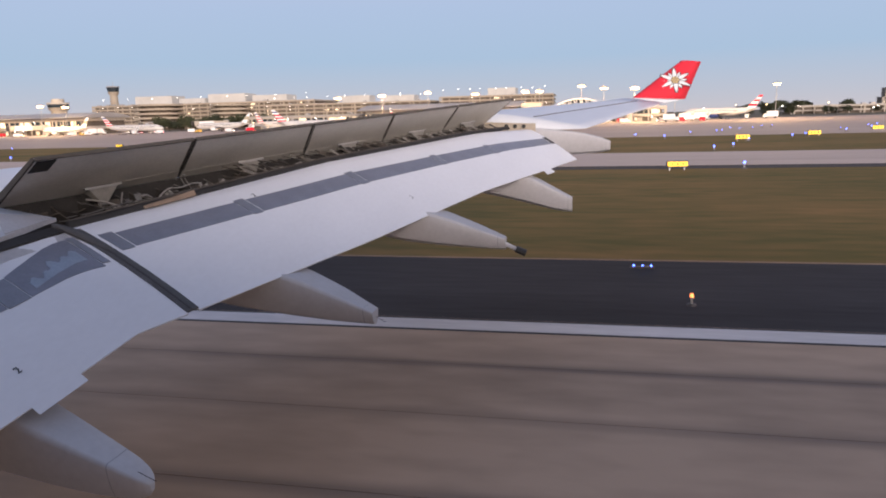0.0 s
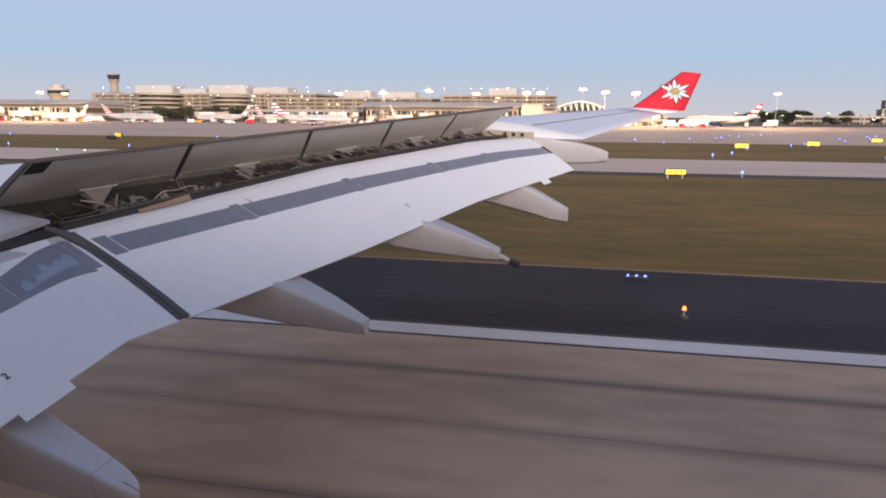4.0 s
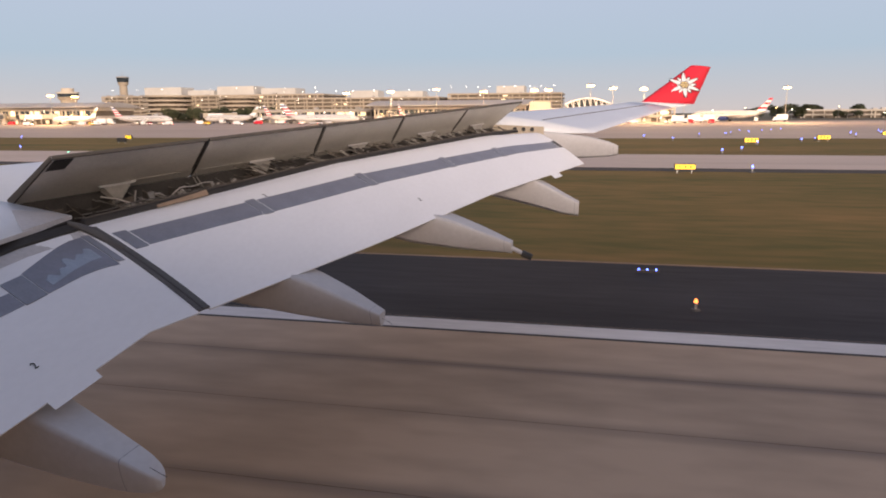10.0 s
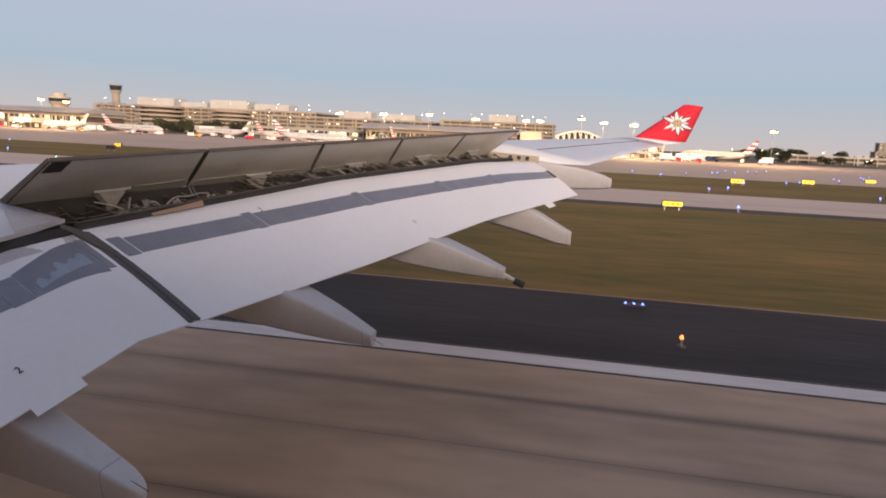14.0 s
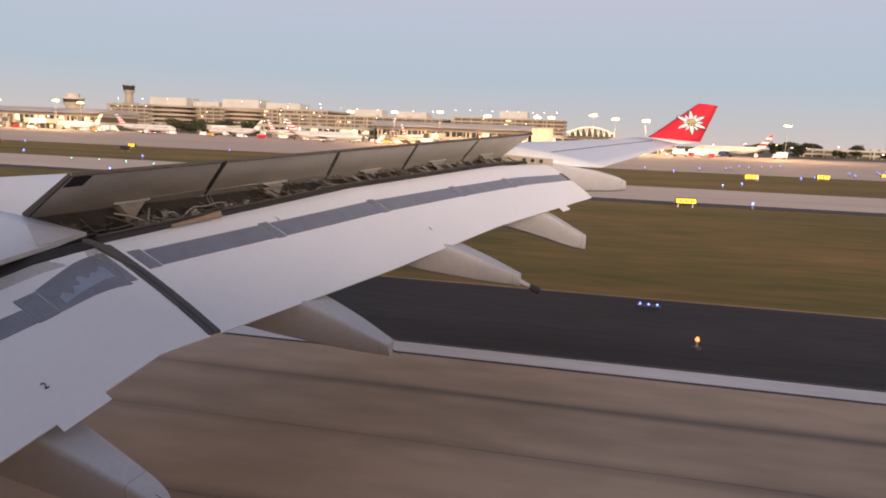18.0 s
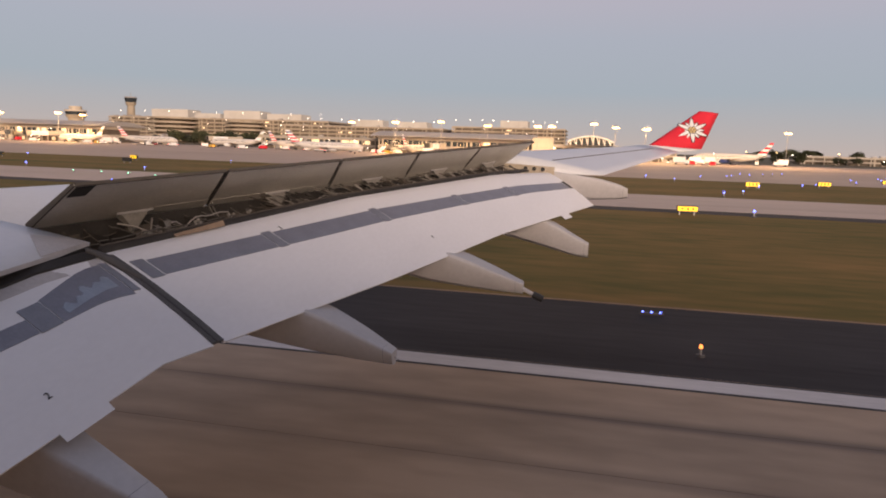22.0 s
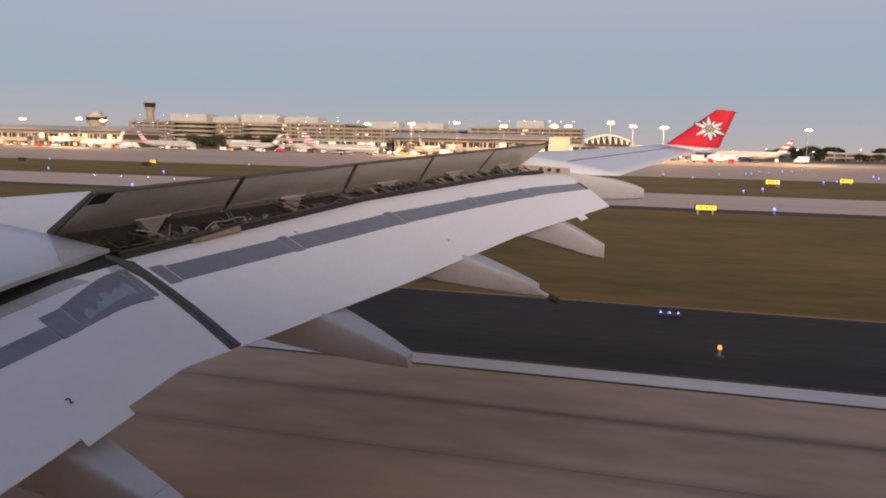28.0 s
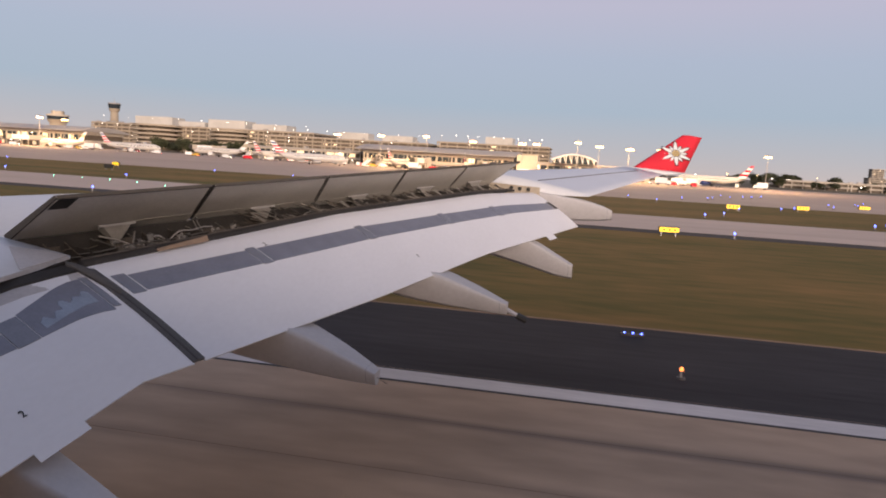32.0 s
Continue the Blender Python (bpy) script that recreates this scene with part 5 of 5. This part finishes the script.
for x, y, a in ((92, 437, 80), (-120, 375, 70), (-268, 374, 95), (-20, 405, 30), (-205, 398, 80)):
    copy_thing(st, pose(x, y, 0, 0, 0, a))
for k, (x, y, a) in enumerate(((56, 428, 10), (64, 432, 170), (80, 430, 0), (104, 433, 185), (47, 435, 90))):
    copy_thing(makers[(0, 2, 3, 2, 0)[k]], pose(x, y, 0, 0, 0, a))
rv = random.Random(11)
for k, m in enumerate(makers):
    m.matrix_basis = pose(-150 + 28 * k, 372 + 6 * k, 0, 0, 0, 20 * k)
for k in range(84):
    x = -540 + 600 * rv.random()
    y = (402 if x > -330 or x < -345 else 430) - 42 * rv.random() ** 2
    if -175 < x < -60 and y < 372:
        y = 385 + 12 * rv.random()
    copy_thing(makers[rv.choice((0, 0, 0, 2, 2, 3, 3, 3, 3, 0, 4, 1))], pose(x, y, 0, 0, 0, rv.choice((0, 180, 90, 20, -30, 160)) + 10 * rv.random()))


def light_mast():
    m = thing("light_mast", "tall steel mast with glowing sodium floodlights", "street lamp", "floodlight masts along the apron")
    part("pole", tube((0, 0, 0), (0, 0, 22.2), 0.22, 8, 0.12), STEEL, m)
    part("ring_frame", tube((0, 0, 21.1), (0, 0, 21.3), 1.75, 14), STEEL, m)
    for k in range(6):
        a = 2 * math.pi * k / 6 + 0.4
        x, y = 1.5 * math.cos(a), 1.5 * math.sin(a)
        hd = part("lamp_head", tube((x, y, 20.6), (x, y, 21.15), 0.64, 10, 0.42), STEEL, m)
        part("lens", loft([[Vector((x + q * math.cos(2 * math.pi * i / 10), y + q * math.sin(2 * math.pi * i / 10), z)) for i in range(10)] for q, z in ((0.62, 20.6), (0.60, 20.3), (0.47, 19.95), (0.24, 19.75))]), SODIUM, hd, "glowing orange-white lens", True)
    return m


masts = [-468, -431, -398, -356, -330, -146, -117, -92, -63, -34, -26, -3, 9, 25, 46, 52, 108]
lm = light_mast()
lm.matrix_basis = pose(masts[0], 394, 0)
rm = random.Random(21)
for x in masts[1:]:
    copy_thing(lm, pose(x, 388 + 14 * rm.random() + (40 if x > 40 else 0), -2.5 + 2.5 * rm.random(), 0, 0, 50 * rm.random() - 25))
for x, e in ((-440, 110000), (-340, 115000), (-110, 100000), (-40, 100000), (30, 95000), (95, 80000)):
    lamp = new("floodlight", bpy.data.lights.new("floodlight", "POINT"))
    lamp.data.energy, lamp.data.color, lamp.data.shadow_soft_size = e, (1.0, 0.64, 0.31), 1.0
    lamp.location = (x, 384, 24.0)


# Rows of small pale lamps on poles over the garages.
rr_ = random.Random(5)
for x0, x1, y, z in ((-510, -268, 655, 26.2), (-298, -142, 625, 21.2), (-134, -32, 645, 24.2)):
    for k in range(9):
        x = x0 + (x1 - x0) * (k + 0.3 * rr_.random()) / 8.5
        p = thing("roof_lamp", "slim pole lamp with a pale glowing head on a garage roof", "street lamp", "lamps on the garage roofs")
        part("pole", tube((x, y, z), (x, y, z + 6), 0.12, 5), STEEL, p)
        part("head", soft_box(x - 0.4, x + 0.4, y - 0.25, y + 0.25, z + 6, z + 6.35, 0.08), WHITEGLOW, p)


# Small bright lamps on slim poles scattered over the far aprons.
def far_lamp(mat, h, label):
    p = thing("apron_lamp", label, "street lamp", "lamps on the far aprons")
    part("pole", tube((0, 0, 0), (0, 0, h), 0.10, 5, 0.06), STEEL, p)
    part("arm", boxes((-0.5, 0.5, -0.06, 0.06, h - 0.1, h)), STEEL, p)
    part("head", soft_box(-0.45, 0.45, -0.3, 0.3, h, h + 0.45, 0.1), mat, p, "glowing lamp head")
    return p


kinds = [far_lamp(WHITEGLOW, 7.0, "slim pole lamp with a white glowing head on the far apron"), far_lamp(SODIUM, 9.0, "slim pole lamp with an orange glowing head on the far apron"), far_lamp(WHITEGLOW, 4.0, "short pole lamp with a white glowing head on the far apron")]
for k, q in enumerate(kinds):
    q.matrix_basis = pose(150 + 37 * k, 590 + 12 * k, 0)
for k in range(54):
    x = 70 + 640 * rr_.random()
    copy_thing(kinds[rr_.choice((0, 0, 1, 2, 2))], pose(x, 570 + 0.30 * x + 90 * rr_.random(), 0, 0, 0, 40 * rr_.random()))


# ---- airfield lights and signs ----
def field_light(mat, label, group):
    f = thing("airfield_light", label, "airfield light", group)
    part("base", tube((0, 0, -0.02), (0, 0, 0.05), 0.15, 10, 0.12), SEAL, f)
    part("stem", tube((0, 0, 0.05), (0, 0, 0.24), 0.035, 8), STEEL, f)
    part("lens", tube((0, 0, 0.24), (0, 0, 0.34), 0.065, 10, 0.04), mat, f, "glowing lens")
    return f


def marker_row(x, y):
    m = thing("shoulder_light", "low dark bar with three blue lights on the asphalt shoulder", "airfield light", "blue shoulder lights")
    part("bar", soft_box(-0.42, 0.42, -0.09, 0.09, -0.01, 0.07, 0.02), SEAL, m)
    for k in (-1, 0, 1):
        part("lens", tube((0.3 * k, 0, 0.07), (0.3 * k, 0, 0.12), 0.04, 10, 0.028), BLUEGLOW, m, "glowing blue lens")
    m.matrix_basis = pose(x, y, 0)
    return m


marker_row(2.2, 24.9)
blue = field_light(BLUEGLOW, "small blue taxiway edge light on a short stem", "blue taxiway edge lights")
rb = random.Random(2)
places = [(-34, 25.2), (20.8, 25.2), (34.5, 25.2)]
places += [(-250 + 24 * k + 5 * rb.random(), 69.3) for k in range(16)] + [(-260 + 23 * k + 6 * rb.random(), 101.0) for k in range(20)] + [(-300 + 26 * k + 8 * rb.random(), 147.5) for k in range(20)] + [(14 + 9 * k + 8 * rb.random(), 104 + 16 * (k % 3) + 8 * rb.random()) for k in range(18)] + [(10 + 14 * k + 9 * rb.random(), 158 + 22 * (k % 4) + 8 * rb.random()) for k in range(16)] + [(24 + 6 * k + 5 * rb.random(), 168 + 12 * (k % 5) + 10 * rb.random()) for k in range(22)]
blue.matrix_basis = pose(places[0][0], places[0][1], 0)
for x, y in places[1:]:
    c = copy_thing(blue, pose(x, y, 0))
    if y > 60:
        c.scale = (2.0, 2.0, 2.0)
edge = field_light(glow("amber_light", (1.0, 0.26, 0.06), 2.2), "small amber runway edge light on a short stem", "runway edge lights")
edge.matrix_basis = pose(3.2, 20.1, 0)
for x in (-117, -57, 63, 123):
    copy_thing(edge, pose(x, 20.1, 0))
green = field_light(GREENGLOW, "small green taxiway centreline light", "green centreline lights")
green.matrix_basis = pose(-78, 90, 0)
for k in range(1, 7):
    copy_thing(green, pose(-78 + 5.0 * k + 0.15 * k * k, 90 - 0.35 * k * k, 0))


def field_sign(w, h, label):
    s = thing("taxiway_sign", label, "sign", "lit taxiway signs")
    part("case", soft_box(-w / 2, w / 2, -0.2, 0.2, 0.35, 0.35 + h, 0.04), BLACK, s)
    f = part("face", boxes((-w / 2 + 0.05, w / 2 - 0.05, -0.235, -0.205, 0.42, 0.28 + h)), SIGNGLOW, s, "glowing yellow face")
    for k in range(3):
        x = -w * 0.3 + k * w * 0.26
        part("letter_bar", boxes((x, x + w * 0.1, -0.25, -0.236, 0.55, 0.15 + h)), BLACK, f)
    for x in (-w * 0.35, w * 0.35):
        part("leg", boxes((x - 0.05, x + 0.05, -0.05, 0.05, 0, 0.36)), STEEL, s)
    return s


near_sign = field_sign(1.9, 0.55, "glowing yellow taxiway sign at the edge of the taxiway shoulder")
near_sign.matrix_basis = pose(8.5, 67.5, 0, 0, 0, 6)
sg = field_sign(2.4, 0.8, "glowing yellow taxiway sign on short legs in the grass")
sg.matrix_basis = pose(-107, 143, 0, 0, 0, -20)
for x, y in ((-96, 126), (-134, 132), (-172, 122)):
    copy_thing(sg, pose(x, y, 0, 0, 0, 172))
for x, y in ((43, 145), (27, 130), (64, 172), (92, 176), (118, 160)):
    copy_thing(sg, pose(x, y, 0, 0, 0, 8))


# ---- trees and distance ----
def tree(seed, h, w, label):
    r = random.Random(seed)
    t = thing("tree", label, "tree", "trees round the airfield")
    rings = []
    for f in (0, 0.15, 0.35, 0.55, 0.75):
        q = (0.05 + 0.025 * (1 - f)) * h * 0.5 * (1 - f * 0.7)
        rings.append([Vector((q * math.cos(2 * math.pi * i / 8) + 0.1 * math.sin(3 * f), q * math.sin(2 * math.pi * i / 8), f * h)) for i in range(8)])
    tr = part("trunk", loft(rings), BARK, t, "", True)
    lobes = []
    for k in range(9):
        a = r.random() * 6.28
        d = w * 0.38 * r.random() ** 0.6
        c = Vector((d * math.cos(a), d * math.sin(a), h * (0.42 + 0.42 * r.random())))
        lobes.append((c, w * (0.16 + 0.14 * r.random())))
        part("limb", tube((0, 0, h * (0.25 + 0.2 * r.random())), c, 0.012 * h, 5, 0.004 * h), BARK, tr)
    bm = bmesh.new()
    for c, q in lobes:
        for k in range(130):
            d = Vector((r.gauss(0, 1), r.gauss(0, 1), r.gauss(0, 0.8))).normalized() * q * (0.55 + 0.5 * r.random())
            p = c + d
            s = 0.045 * w * (0.6 + 0.8 * r.random())
            u = Vector((r.gauss(0, 1), r.gauss(0, 1), r.gauss(0, 1))).normalized() * s
            v = u.orthogonal().normalized() * s * (0.5 + 0.5 * r.random())
            vs = [bm.verts.new(p + o) for o in (-u, v, u * 1.1, -v)]
            bm.faces.new(vs)
    part("crown", bm, LEAF, t)
    return t


trees = [tree(1, 11, 12, "dark round-crowned tree on the airfield's edge"), tree(2, 9, 11, "dark spreading tree on the airfield's edge"), tree(3, 13, 13, "tall dark tree on the airfield's edge")]
rt = random.Random(8)
for k, t in enumerate(trees):
    t.matrix_basis = pose(230 + 40 * k, 690 + 20 * k, 0)
for k in range(70):
    x = 120 + 900 * rt.random()
    copy_thing(trees[rt.randrange(3)], pose(x, 640 + 0.35 * x + 130 * rt.random(), 0, 0, 0, 360 * rt.random()))
for k in range(26):
    x = -332 + 88 * rt.random()
    copy_thing(trees[rt.randrange(2)], pose(x, 475 + 60 * rt.random(), 0, 0, 0, 360 * rt.random()))
for k in range(10):
    copy_thing(trees[rt.randrange(3)], pose(-170 + 40 * rt.random(), 585 + 20 * rt.random(), 0, 0, 0, 360 * rt.random()))
for k, (x, y, w, d, h) in enumerate(((560, 1500, 40, 30, 22), (640, 1700, 26, 26, 44), (700, 1650, 34, 30, 34), (850, 1900, 30, 30, 46), (930, 1800, 60, 40, 24), (1060, 2000, 26, 26, 52))):
    block("office_tower", x, x + w, y, y + d, h, max(6, int(h / 4)), "distant pale office tower on the skyline", PALE, 0.15)
for k, (x0, x1, y, h) in enumerate(((170, 260, 640, 7), (290, 380, 700, 9), (420, 520, 780, 8))):
    block("hangar", x0, x1, y, y + 40, h, 2, "long low pale hangar beyond the grass", PALE, 0.12)


for k in range(34):
    x = 118 + 360 * rt.random()
    low = copy_thing(trees[rt.randrange(3)], pose(x, 560 + 0.20 * x + 30 * rt.random(), 0, 0, 0, 360 * rt.random()))
    low.scale = (0.8, 0.8, 0.45 + 0.3 * rt.random())
